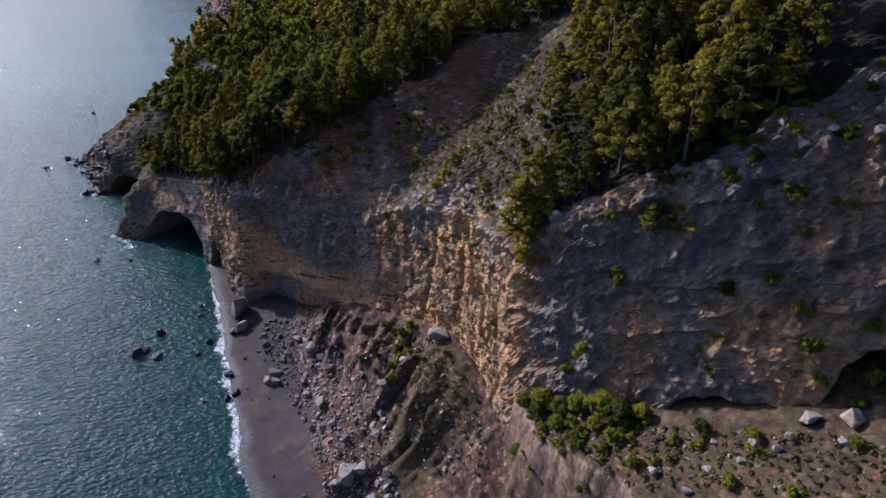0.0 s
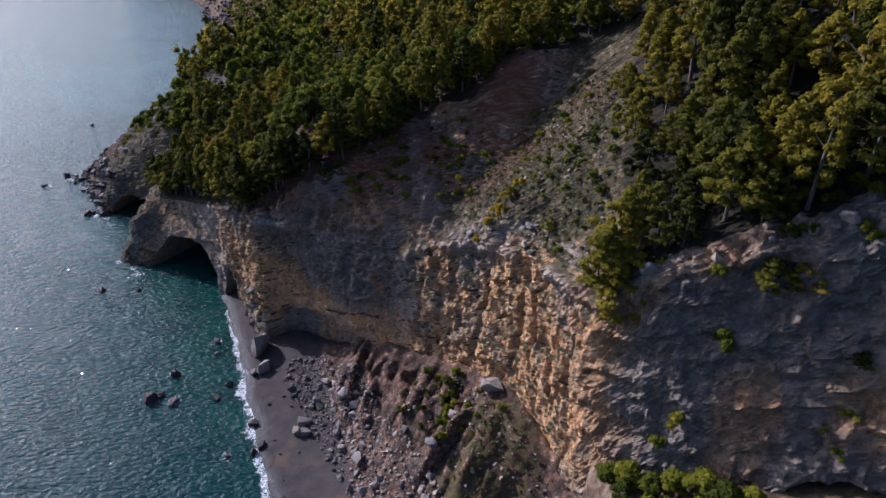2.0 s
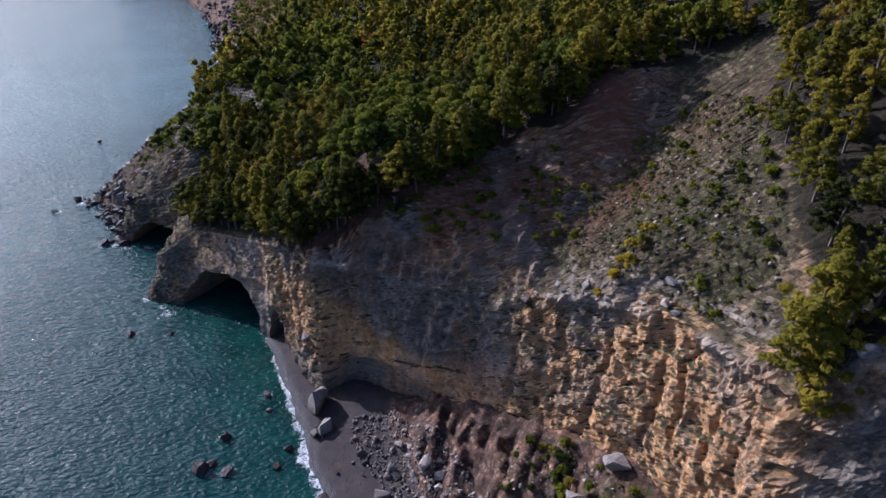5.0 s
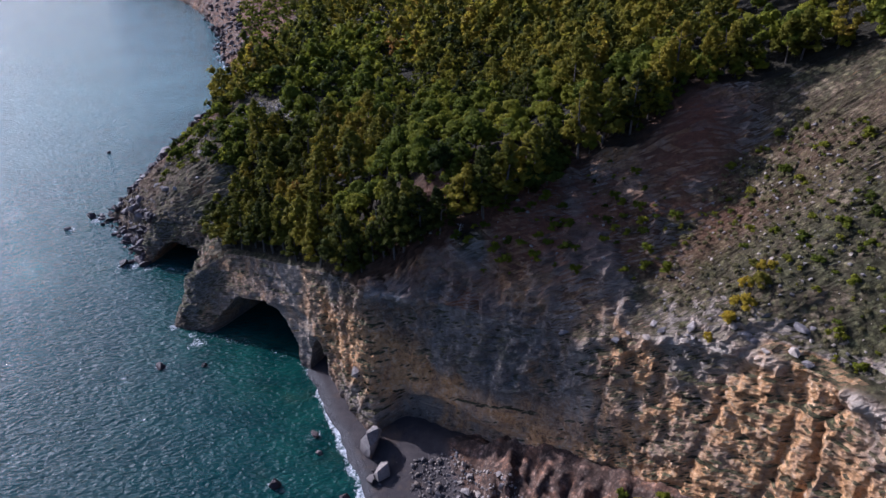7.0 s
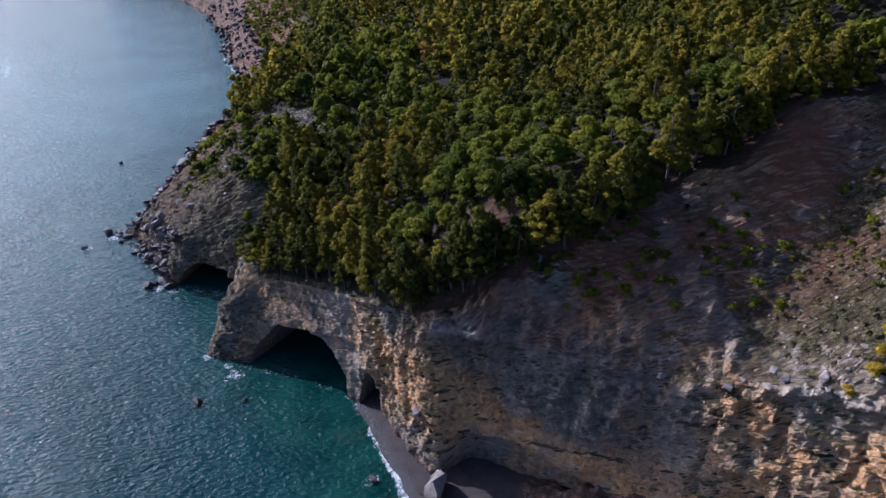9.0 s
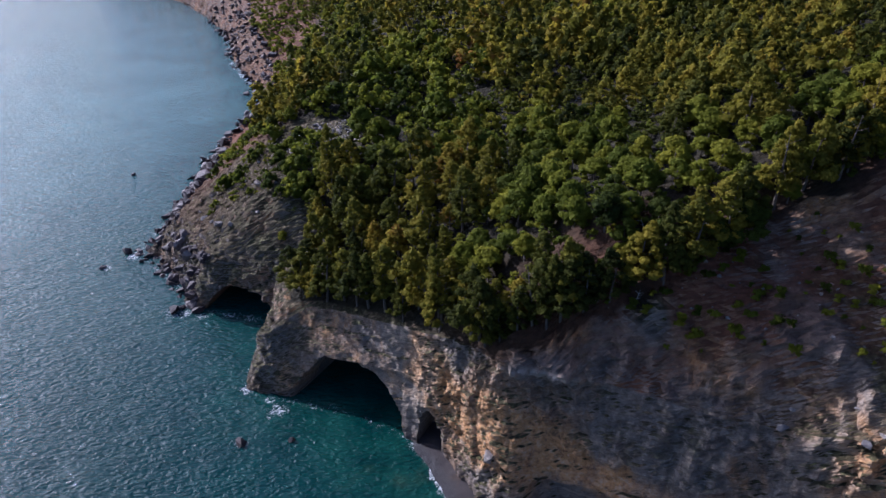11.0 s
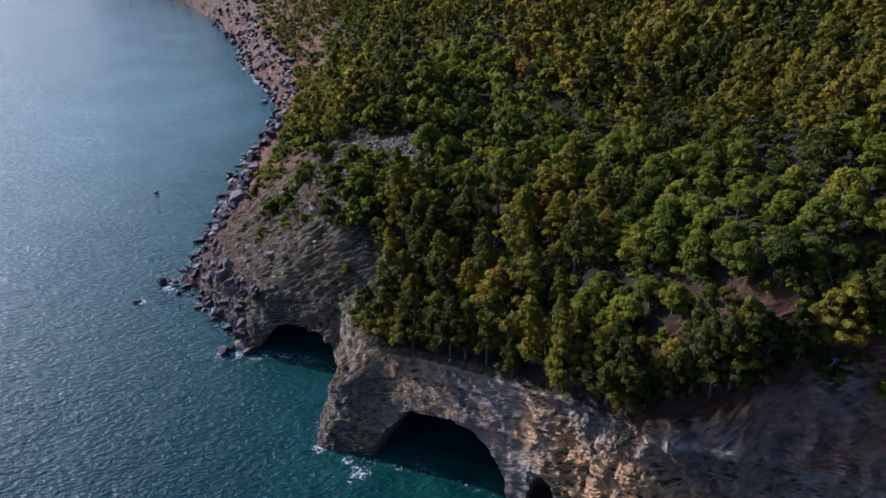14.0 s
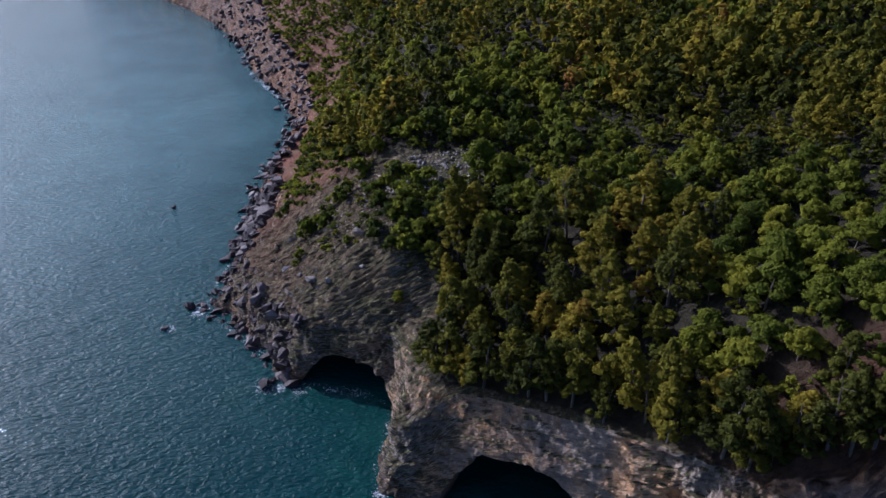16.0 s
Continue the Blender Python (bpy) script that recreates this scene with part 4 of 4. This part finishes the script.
for x, y in scatter(FOREST, 3.0, 3):
    if seen_strip(x, y) and y < 300 and x < 20 and not bare(x, y) and line_distance(np.array(x), np.array(y), EDGE)[0] > 5:
        hit = drop_to(x, y, LAND)
        if hit and hit[1].z > 0.35:
            v, f = KINDS["oak_far", int(rng.integers(8))]
            far_parts["oak"].append((v * np.array([0.7, 0.7, 0.6]) * rng.uniform(0.6, 1.15) + np.array([x, y, hit[0] - 0.7]), f))
for kind, mat, name, label in (("pine", PINE, "pine_wood", "dense olive-green pine wood covering the upper slope"), ("oak", OAK, "oak_scrub", "bright green evergreen oak scrub between the pines")):
    ob = new(name, mesh_from(name, *joined(far_parts[kind]), False, {"tint": tints(far_parts[kind])}))
    ob.data.materials.append(mat)
    tagged(ob, label, "trees", kind="stuff")

# tall pines along the rim of the earth bank
RIM = [(-93, 198), (-87, 192.5), (-80, 186), (-71, 178.5), (-62, 168.5), (-55, 159.5), (-46, 154.5), (-36, 152.5), (-27, 153.5), (-18, 156.5), (-9, 159), (-1, 158), (5, 161.5), (13, 163.5), (22, 161), (32, 157)]
for (x0, y0), (x1, y1) in zip(RIM, RIM[1:]):
    steps = max(2, int(math.hypot(x1 - x0, y1 - y0) / 3.2))
    for q in range(steps):
        x, y = x0 + (x1 - x0) * q / steps + rng.normal(0, 0.7), y0 + (y1 - y0) * q / steps + abs(rng.normal(0, 1.2))
        hit = drop_to(x, y, LAND)
        if hit:
            plant("pine", int(rng.integers(8)), "pine_tree", "tall olive-green pine at the rim of the earth bank", "tree", "pines on the hillside", x, y, hit[0] - 0.2, rng.uniform(0.8, 1.35), rng.uniform(0, 360), rng.uniform(0.95, 1.3))
# oaks on top of the grey headland
for x, y, s in ((-97, 229.5, 0.8), (-94.5, 232, 1.0), (-98.5, 234, 0.7), (-101, 240, 0.75), (-96, 238.5, 0.85), (-93, 227, 0.9), (-103.5, 247, 0.6), (-90, 233.5, 1.0), (-110, 278, 0.9), (-106, 275, 1.1), (-103, 271, 0.9), (-114, 283, 0.8), (-111.5, 262, 0.5), (-100.5, 222, 0.5)):
    hit = drop_to(x, y)
    plant("oak", int(rng.integers(8)), "oak_tree", "rounded evergreen oak on the grey headland", "tree", "headland oaks", x, y, hit[0] - 0.3, s, rng.uniform(0, 360), rng.uniform(0.8, 1.1))

# small oaks crowding the terrace corner below the wall
for x, y, s in ((13.5, 80.2, 0.75), (15.8, 79.0, 0.85), (14.6, 77.2, 0.6), (18.2, 76.6, 0.7), (20.8, 75.2, 0.8), (23.2, 73.0, 0.95), (25.2, 70.8, 1.0), (22.0, 70.6, 0.6), (28.4, 70.2, 0.6), (12.2, 77.0, 0.55), (17.0, 73.6, 0.5)):
    hit = drop_to(x, y)
    plant("oak", int(rng.integers(8)), "oak_tree", "small bushy evergreen oak on the cliff terrace", "tree", "terrace oaks", x, y, hit[0] - 0.3, s, rng.uniform(0, 360), rng.uniform(0.7, 0.95))

# trees that hang over the corner of the cliff
for x, y, z, s, tall in ((13.2, 91.5, 50, 1.15, 1.0), (14.5, 89.5, 46, 1.1, 1.0), (12.6, 93.5, 48, 0.9, 1.0), (16.0, 92.0, 51, 1.2, 1.0), (29.5, 80.5, 57.5, 0.8, 0.6), (33.0, 79.5, 58.5, 0.75, 0.6)):
    plant("pine", int(rng.integers(8)), "pine_tree", "olive-green pine clinging to the cliff corner", "tree", "pines on the hillside", x, y, z, s, rng.uniform(0, 360), tall)

# shrubs on ledges, banks and the terrace
def shrubs(kind, spots_list, label, group):
    for x, y, s in spots_list:
        hit = drop_to(x, y)
        if hit:
            plant(kind, int(rng.integers(5)), "broom_bush" if kind == "broom" else "shrub", label, "shrub", group, x, y, hit[0] - 0.1 * s, s, rng.uniform(0, 360), rng.uniform(0.8, 1.2))


def grows(x, y):
    """Plants stand in drifts, with bare ground between."""
    return vnoise(np.array([[x * 0.07 + 3.1, y * 0.07, 0.4]]), 95)[0] + 0.5 * vnoise(np.array([[x * 0.2, y * 0.2, 0.9]]), 96)[0] > 0.05


TERRACE = [(12, 76), (17, 74), (30, 67), (45, 58), (60, 48), (46, 46), (34, 55), (26, 58), (18, 64), (12, 70)]
OPEN_SLOPE = [(-6, 121), (2, 115), (8, 105), (12, 99), (17, 108), (20, 122), (24, 138), (22, 150), (12, 150), (2, 142), (-6, 134)]
SCREE = [(-14, 118), (-6, 112), (1, 101), (8, 88), (6, 78), (-4, 84), (-10, 98), (-20, 112)]
NEARWALL = [(14, 86), (22, 84), (34, 80), (48, 74), (60, 70), (60, 78), (45, 84), (30, 88), (20, 90)]
HEAD = [(-98, 226), (-90, 232), (-88, 246), (-104, 268), (-118, 262), (-128, 248), (-118, 240), (-106, 236)]
FAR_SLOPE = [(-131, 272), (-112, 270), (-106, 350), (-94, 430), (-100, 500), (-140, 640), (-172, 600), (-158, 510), (-133, 440), (-127, 380), (-131, 330)]
BANK = [(-50, 160), (-36, 150), (-16, 140), (-4, 134), (2, 144), (-8, 156), (-30, 156)]
shrubs("shrub", [(x, y, rng.uniform(0.5, 1.9)) for x, y in scatter(TERRACE, 1.8, 11) if (y > 66 and x < 29) or (y > 60 and rng.random() < 0.4) or rng.random() < 0.12], "dense green shrub on the cliff terrace", "terrace shrubs")
shrubs("shrub", [(x, y, rng.uniform(0.5, 1.3)) for x, y in scatter(OPEN_SLOPE, 3.2, 12) if grows(x, y)], "small dull green shrub on the stony slope", "slope shrubs")
shrubs("shrub", [(x, y, rng.uniform(0.5, 1.2)) for x, y in scatter(SCREE, 2.6, 13) if grows(x, y)] + [(-8, 112, 1.5), (-8.4, 109.5, 1.7), (-9, 107, 1.5), (-9.4, 104.5, 1.3), (-10, 102, 1.5), (-10.4, 99.5, 1.1), (-7, 113.5, 1.4)], "low green shrub on the scree", "scree shrubs")
shrubs("shrub", [(x, y, rng.uniform(0.6, 1.6)) for x, y in scatter(NEARWALL, 2.1, 14) if grows(x, y) or rng.random() < 0.3], "green shrub rooted in the rocky wall", "wall shrubs")
shrubs("shrub", [(x, y, rng.uniform(1.0, 3.2)) for x, y in scatter(HEAD, 2.4, 15) if grows(x, y) or x > -100 or rng.random() < 0.3], "rounded green shrub on the grey headland", "headland shrubs")
WALL_FACE = [(16, 81), (30, 73), (45, 64), (62, 54), (68, 63), (48, 72.5), (33, 79), (19, 85)]
shrubs("shrub", [(x, y, rng.uniform(0.6, 2.0)) for x, y in scatter(WALL_FACE, 1.8, 25) if grows(x + 31, y + 7) and rng.random() < 0.8], "green shrub hanging from a crack in the rocky wall", "wall shrubs")
scrub = []
for poly, gap, seed, lo, hi in ((BANK, 1.9, 16, 0.4, 1.7), (FAR_SLOPE, 2.1, 18, 0.7, 2.8), (HEAD, 1.7, 19, 0.4, 1.4), (OPEN_SLOPE, 1.9, 20, 0.25, 0.8)):
    for x, y in scatter(poly, gap, seed):
        hit = drop_to(x, y)
        if hit and (grows(x, y) or (poly is FAR_SLOPE and rng.random() < 0.45) or (poly in (BANK, HEAD) and rng.random() < 0.35)):
            v, f = KINDS["shrub_far", int(rng.integers(5))]
            scrub.append((v * rng.uniform(lo, hi) * np.array([1.1, 1.0, 0.85]) + np.array([x, y, hit[0] - 0.1]), f))
ob = new("scrub", mesh_from("scrub", *joined(scrub), False, {"tint": tints(scrub)}))
ob.data.materials.append(OAK)
tagged(ob, "low dull green scrub on the bank and the slopes", "scrub", kind="stuff")
shrubs("broom", [(0.5, 118.5, 1.9), (-1.5, 117.8, 1.5), (2.5, 119.5, 1.7), (4.0, 121.5, 1.4), (1.5, 121, 1.3), (3.5, 123.5, 1.0), (-3.5, 118.5, 0.9), (-9, 113, 1.3), (-8, 110, 1.4), (-10.5, 115, 1.0), (-7.5, 107.5, 1.2), (-3, 107.5, 0.9), (38, 84, 0.7)],
       "yellow flowering broom bush", "broom")
FAR_BROOM = [(-112, 470), (-96, 500), (-100, 560), (-135, 560), (-140, 520), (-128, 480)]
shrubs("broom", [(x, y, rng.uniform(1.2, 2.4)) for x, y in scatter(FAR_BROOM, 5.5, 17)], "yellow flowering broom bush on the far slope", "broom")

# loose grass on the open ground
tufts = []
for poly, gap, seed in ((OPEN_SLOPE, 1.15, 21), (HEAD, 1.5, 22), (TERRACE, 0.95, 23), (SCREE, 1.6, 24)):
    for x, y in scatter(poly, gap, seed):
        hit = drop_to(x, y)
        if hit and hit[1].z > 0.4:
            v, f = KINDS["tuft", int(rng.integers(5))]
            tufts.append((v * rng.uniform(0.6, 1.5) + np.array([x, y, hit[0]]), f))
ob = new("grass", mesh_from("grass", *joined(tufts), False))
ob.data.materials.append(GRASS)
tagged(ob, "dry olive and straw grass tufts on stony soil", "grass", kind="stuff")


# ---- rocks ----
def rock_arrays(seed, points=20, worn=0):
    rg = random.Random(seed)
    bm = bmesh.new()
    sx_, sy_, sz_ = 1, rg.uniform(0.6, 0.95), rg.uniform(0.5, 0.85)
    for _ in range(points):
        d = Vector((rg.uniform(-1, 1), rg.uniform(-1, 1), rg.uniform(-1, 1)))
        d *= rg.uniform(0.8, 1.05) / (0.78 * d.length + 0.22 * max(abs(d.x), abs(d.y), abs(d.z)))
        bm.verts.new((d.x * sx_, d.y * sy_, d.z * sz_))
    res = bmesh.ops.convex_hull(bm, input=bm.verts)
    bmesh.ops.delete(bm, geom=[g for g in bm.verts if not g.link_faces], context="VERTS")
    bmesh.ops.triangulate(bm, faces=bm.faces)
    if worn:
        bmesh.ops.subdivide_edges(bm, edges=bm.edges, cuts=worn, use_grid_fill=True)
        bmesh.ops.triangulate(bm, faces=bm.faces)
        co = np.array([w.co[:] for w in bm.verts])
        push = 0.05 * fbm(co * 1.7 + seed * 9.1, 3, 57, True) + 0.045 * fbm(co * 4.5 + seed, 2, 58)
        for w, d in zip(bm.verts, push):
            w.co *= 1 + d - 0.06 * (w.co.length - 0.8)
    bm.verts.ensure_lookup_table()
    bm.verts.index_update()
    out = (np.array([w.co[:] for w in bm.verts]), np.array([[w.index for w in f.verts] for f in bm.faces]))
    bm.free()
    return out


ROCKS = [rock_arrays(k, 17, 3) for k in range(10)]
SMALL = [rock_arrays(50 + k, 10) for k in range(8)]
ROCK_MESH = []
for v_, f_ in ROCKS:
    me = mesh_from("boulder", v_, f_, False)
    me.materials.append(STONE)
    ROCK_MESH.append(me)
DARK_MESH = []
for v_, f_ in ROCKS:
    me = mesh_from("shore_boulder", v_, f_, False)
    me.materials.append(SHORE)
    DARK_MESH.append(me)


def boulder(x, y, z, r, label, group, name="boulder", k=None, tilt=None):
    ob = new(name, (ROCK_MESH if name == "boulder" else DARK_MESH)[int(rng.integers(10)) if k is None else k])
    t = tilt or (rng.uniform(-30, 30), rng.uniform(-30, 30), rng.uniform(0, 360))
    ob.matrix_basis = pose(x, y, z, *t) @ Matrix.Diagonal((r * rng.uniform(0.85, 1.2), r, r * rng.uniform(0.8, 1.15), 1))
    return tagged(ob, label, "rock", group)


def lay(x, y, r, label, group, sink=0.25, **more):
    hit = drop_to(x, y)
    z = max(hit[0], -0.6) if hit else -0.3
    return boulder(x, y, z + r * (0.6 - sink), r, label, group, **more)


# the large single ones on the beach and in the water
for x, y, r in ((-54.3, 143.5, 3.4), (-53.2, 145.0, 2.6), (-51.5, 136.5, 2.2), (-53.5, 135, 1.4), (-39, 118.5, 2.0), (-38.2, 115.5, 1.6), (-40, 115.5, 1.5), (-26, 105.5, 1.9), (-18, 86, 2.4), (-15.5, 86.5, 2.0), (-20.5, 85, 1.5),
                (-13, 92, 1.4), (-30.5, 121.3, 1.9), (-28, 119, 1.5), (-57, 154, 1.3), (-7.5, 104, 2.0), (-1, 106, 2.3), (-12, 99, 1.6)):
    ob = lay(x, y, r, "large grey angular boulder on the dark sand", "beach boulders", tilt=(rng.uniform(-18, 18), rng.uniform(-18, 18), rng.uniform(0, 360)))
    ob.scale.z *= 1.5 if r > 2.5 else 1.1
for x, y, r in ((-72, 135.5, 1.5), (-74.3, 127.2, 2.4), (-73, 128, 1.6), (-69.3, 126, 1.5), (-53, 110, 0.9), (-66, 148, 1.1), (-64.5, 143, 0.9), (-105, 172, 1.4), (-131.5, 221, 2.0), (-130, 222.5, 1.3), (-159, 246, 1.2), (-173, 317, 1.0), (-95, 172, 0.8), (-155, 255, 2.0),
                (-60, 127, 1.1), (-58.5, 131.5, 1.3), (-47, 113, 1.4), (-48, 111, 1.1), (-50, 119, 1.2)):
    boulder(x, y, r * 0.15, r, "dark wet rock washed by the sea", "sea rocks", "sea_rock", tilt=(rng.uniform(-8, 8), rng.uniform(-8, 8), rng.uniform(0, 360)))
# rubble along the foot of the scree
RUBBLE = [(-46, 139), (-38, 140), (-28, 127), (-22, 114), (-16, 104), (-10, 92), (-8, 78), (-20, 78), (-24, 90), (-28, 100), (-34, 110), (-40, 122), (-46, 132)]
for x, y in scatter(RUBBLE, 1.5, 31):
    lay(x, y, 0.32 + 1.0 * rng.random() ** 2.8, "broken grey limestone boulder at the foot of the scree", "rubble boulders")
small = []


def pebbles(poly, gap, seed, lo, hi, sink=0.2):
    for x, y in scatter(poly, gap, seed):
        hit = drop_to(x, y)
        if hit:
            v, f = SMALL[int(rng.integers(8))]
            r = lo + (hi - lo) * rng.random() ** 2.5
            a = rng.uniform(0, 6.283)
            m = np.array([[math.cos(a), -math.sin(a), 0], [math.sin(a), math.cos(a), 0], [0, 0, 0.9]]) * r
            small.append((v @ m.T + np.array([x, y, hit[0] + r * (0.5 - sink)]), f))


pebbles(RUBBLE, 0.62, 32, 0.18, 0.6)
pebbles(SCREE, 1.0, 33, 0.12, 0.6)
pebbles([(-60, 150), (-46, 140), (-38, 112), (-24, 80), (-30, 76), (-38, 95), (-46, 118), (-56, 138)], 3.2, 34, 0.15, 0.6)
pebbles([(-100, 247), (-86, 244), (-74, 250), (-78, 258), (-92, 262), (-104, 258)], 0.85, 35, 0.25, 1.0)
pebbles([(-118, 240), (-104, 232), (-98, 246), (-104, 262), (-122, 262), (-132, 250)], 1.5, 36, 0.12, 0.6)
pebbles(OPEN_SLOPE, 1.0, 37, 0.1, 0.5)
pebbles([(-138, 272), (-120, 272), (-112, 350), (-100, 430), (-130, 440), (-130, 360)], 3.5, 46, 0.2, 0.8)
pebbles(BANK, 1.8, 47, 0.1, 0.5)
pebbles(TERRACE, 1.5, 38, 0.15, 0.5)
pebbles([(-38, 236), (-30, 241), (-22, 239), (-28, 235)], 0.9, 39, 0.25, 0.9)
pebbles([(-8, 287), (6, 291), (20, 289), (6, 283)], 1.0, 40, 0.3, 1.1)
ob = new("stones", mesh_from("stones", *joined(small), False))
ob.data.materials.append(STONE)
tagged(ob, "loose grey and tan broken stones", "stones", kind="stuff")
# dark shore rocks along the headland and the open coast
shore_small = []
for i in range(cove_run + 40, len(cols)):
    fx, fy = foot[i, 0], foot[i, 1]
    if cols[i] < run[len(COVE) + 7] or fy > 640:
        continue
    reach = 1.0 if fy < 275 else 1.15
    for _ in range(2 if fy < 280 else 7):
        q = rng.uniform(-0.15, reach)
        x, y = fx + (top[i, 0] - fx) * q + rng.normal(0, 0.6), fy + (top[i, 1] - fy) * q + rng.normal(0, 0.6)
        hit = drop_to(x, y)
        z = max(hit[0], -0.4) if hit else -0.3
        r = 0.4 + (1.9 if fy < 275 else 2.8) * rng.random() ** 2.6
        if fy < 300 and rng.random() < 0.32:
            boulder(x, y, z + r * 0.2, r * 1.15, "dark angular shore boulder below the headland", "shore boulders", "shore_boulder")
        else:
            v, f = SMALL[int(rng.integers(8))]
            shore_small.append((v * r + np.array([x, y, z + r * 0.2]), f))
ob = new("shore_rocks", mesh_from("shore_rocks", *joined(shore_small), False))
ob.data.materials.append(SHORE)
tagged(ob, "dark tumbled rocks along the waterline", "rocks", kind="stuff")
# broken grey rock above the near wall
for x, y in scatter([(15, 88), (20, 86), (30, 81), (46, 76), (66, 68), (70, 76), (56, 81.5), (44, 80.5), (34, 82), (24, 86), (17, 90)], 1.9, 48):
    lay(x, y, 0.35 + 1.1 * rng.random() ** 2, "grey weathered crag block above the near wall", "wall top rocks", sink=0.5)
# pale blocks on the terrace
for x, y, r in ((38.8, 59.4, 1.1), (45.5, 60.5, 1.6), (49.5, 59, 1.9), (42.5, 58.6, 0.8), (40.5, 57.4, 0.8), (36.5, 57.5, 0.7), (33, 58, 0.9), (30, 56, 0.8), (35, 62, 0.6), (47, 56, 0.8), (27, 60, 0.9)):
    lay(x, y, r, "pale weathered limestone block on the terrace", "terrace blocks")
for x, y in scatter([(-128, 244), (-118, 232), (-106, 226), (-100, 236), (-104, 256), (-122, 262), (-134, 254)], 7.5, 45):
    lay(x, y, rng.uniform(0.6, 1.5), "grey outcrop boulder half buried in the headland slope", "headland boulders", sink=0.55)
lay(-120.2, 236.3, 1.9, "big smooth grey boulder on the headland slope", "headland boulders")
lay(-96.4, 230.5, 1.6, "pale bluish boulder above the sea cave", "headland boulders")
lay(-93.5, 238.5, 1.4, "pale boulder at the edge of the scree", "headland boulders", sink=0.5)
# pale broken slabs along the lip of the cliff
LIP = [(-24, 136.5), (-19, 134.5), (-14, 131), (-10, 127.5), (-6, 122.5), (-2, 118), (2, 112.5), (5, 108.5)]
lip_at = np.sort(rng.uniform(0, 6.99, 20))
for q in lip_at:
    (x0, y0), (x1, y1) = LIP[int(q)], LIP[int(q) + 1]
    f = q - int(q)
    x, y = x0 + (x1 - x0) * f + rng.normal(0.5, 1.1), y0 + (y1 - y0) * f + rng.normal(0.5, 1.1)
    ob = lay(x, y, rng.uniform(0.45, 1.1), "pale broken limestone slab on the cliff edge", "cliff edge slabs", sink=0.62, tilt=(rng.uniform(-12, 12), rng.uniform(-12, 12), rng.uniform(0, 360)))
    ob.scale.x *= 1.25
    ob.scale.z *= 0.75


# ---- bleached dead trees along the bank ----
def dead_tree(x, y, length, turn, lean):
    rg = np.random.default_rng(int(abs(x * 13 + y)))
    hit = drop_to(x, y)
    root = new("dead_tree", None)
    root.matrix_basis = pose(x, y, hit[0], lean, 0, turn)
    part("trunk", mesh_from("trunk", *limb((0, 0, -0.5), (0, 0, length), 0.13, 0.04), True), DEAD, root)
    for k in range(6):
        a, u = rg.uniform(0, 6.283), rg.uniform(0.45, 0.98)
        s = np.array([0, 0, length * u])
        part("branch", mesh_from("branch", *limb(s, s + np.array([math.cos(a), math.sin(a), 0.35]) * length * 0.22, 0.05, 0.015, 4), True), DEAD, root)
    tagged(root, "bleached leaning dead tree on the earth bank", "dead tree", "dead trees")


for x, y, ln, turn, lean in ((-43, 155.5, 5.5, 140, 38), (-19.3, 162, 5.0, 120, 30), (-33, 157.5, 4.0, 200, 35), (-56, 164, 4.5, 160, 50), (-36, 152, 3.0, 20, 15)):
    dead_tree(x, y, ln, turn, lean)
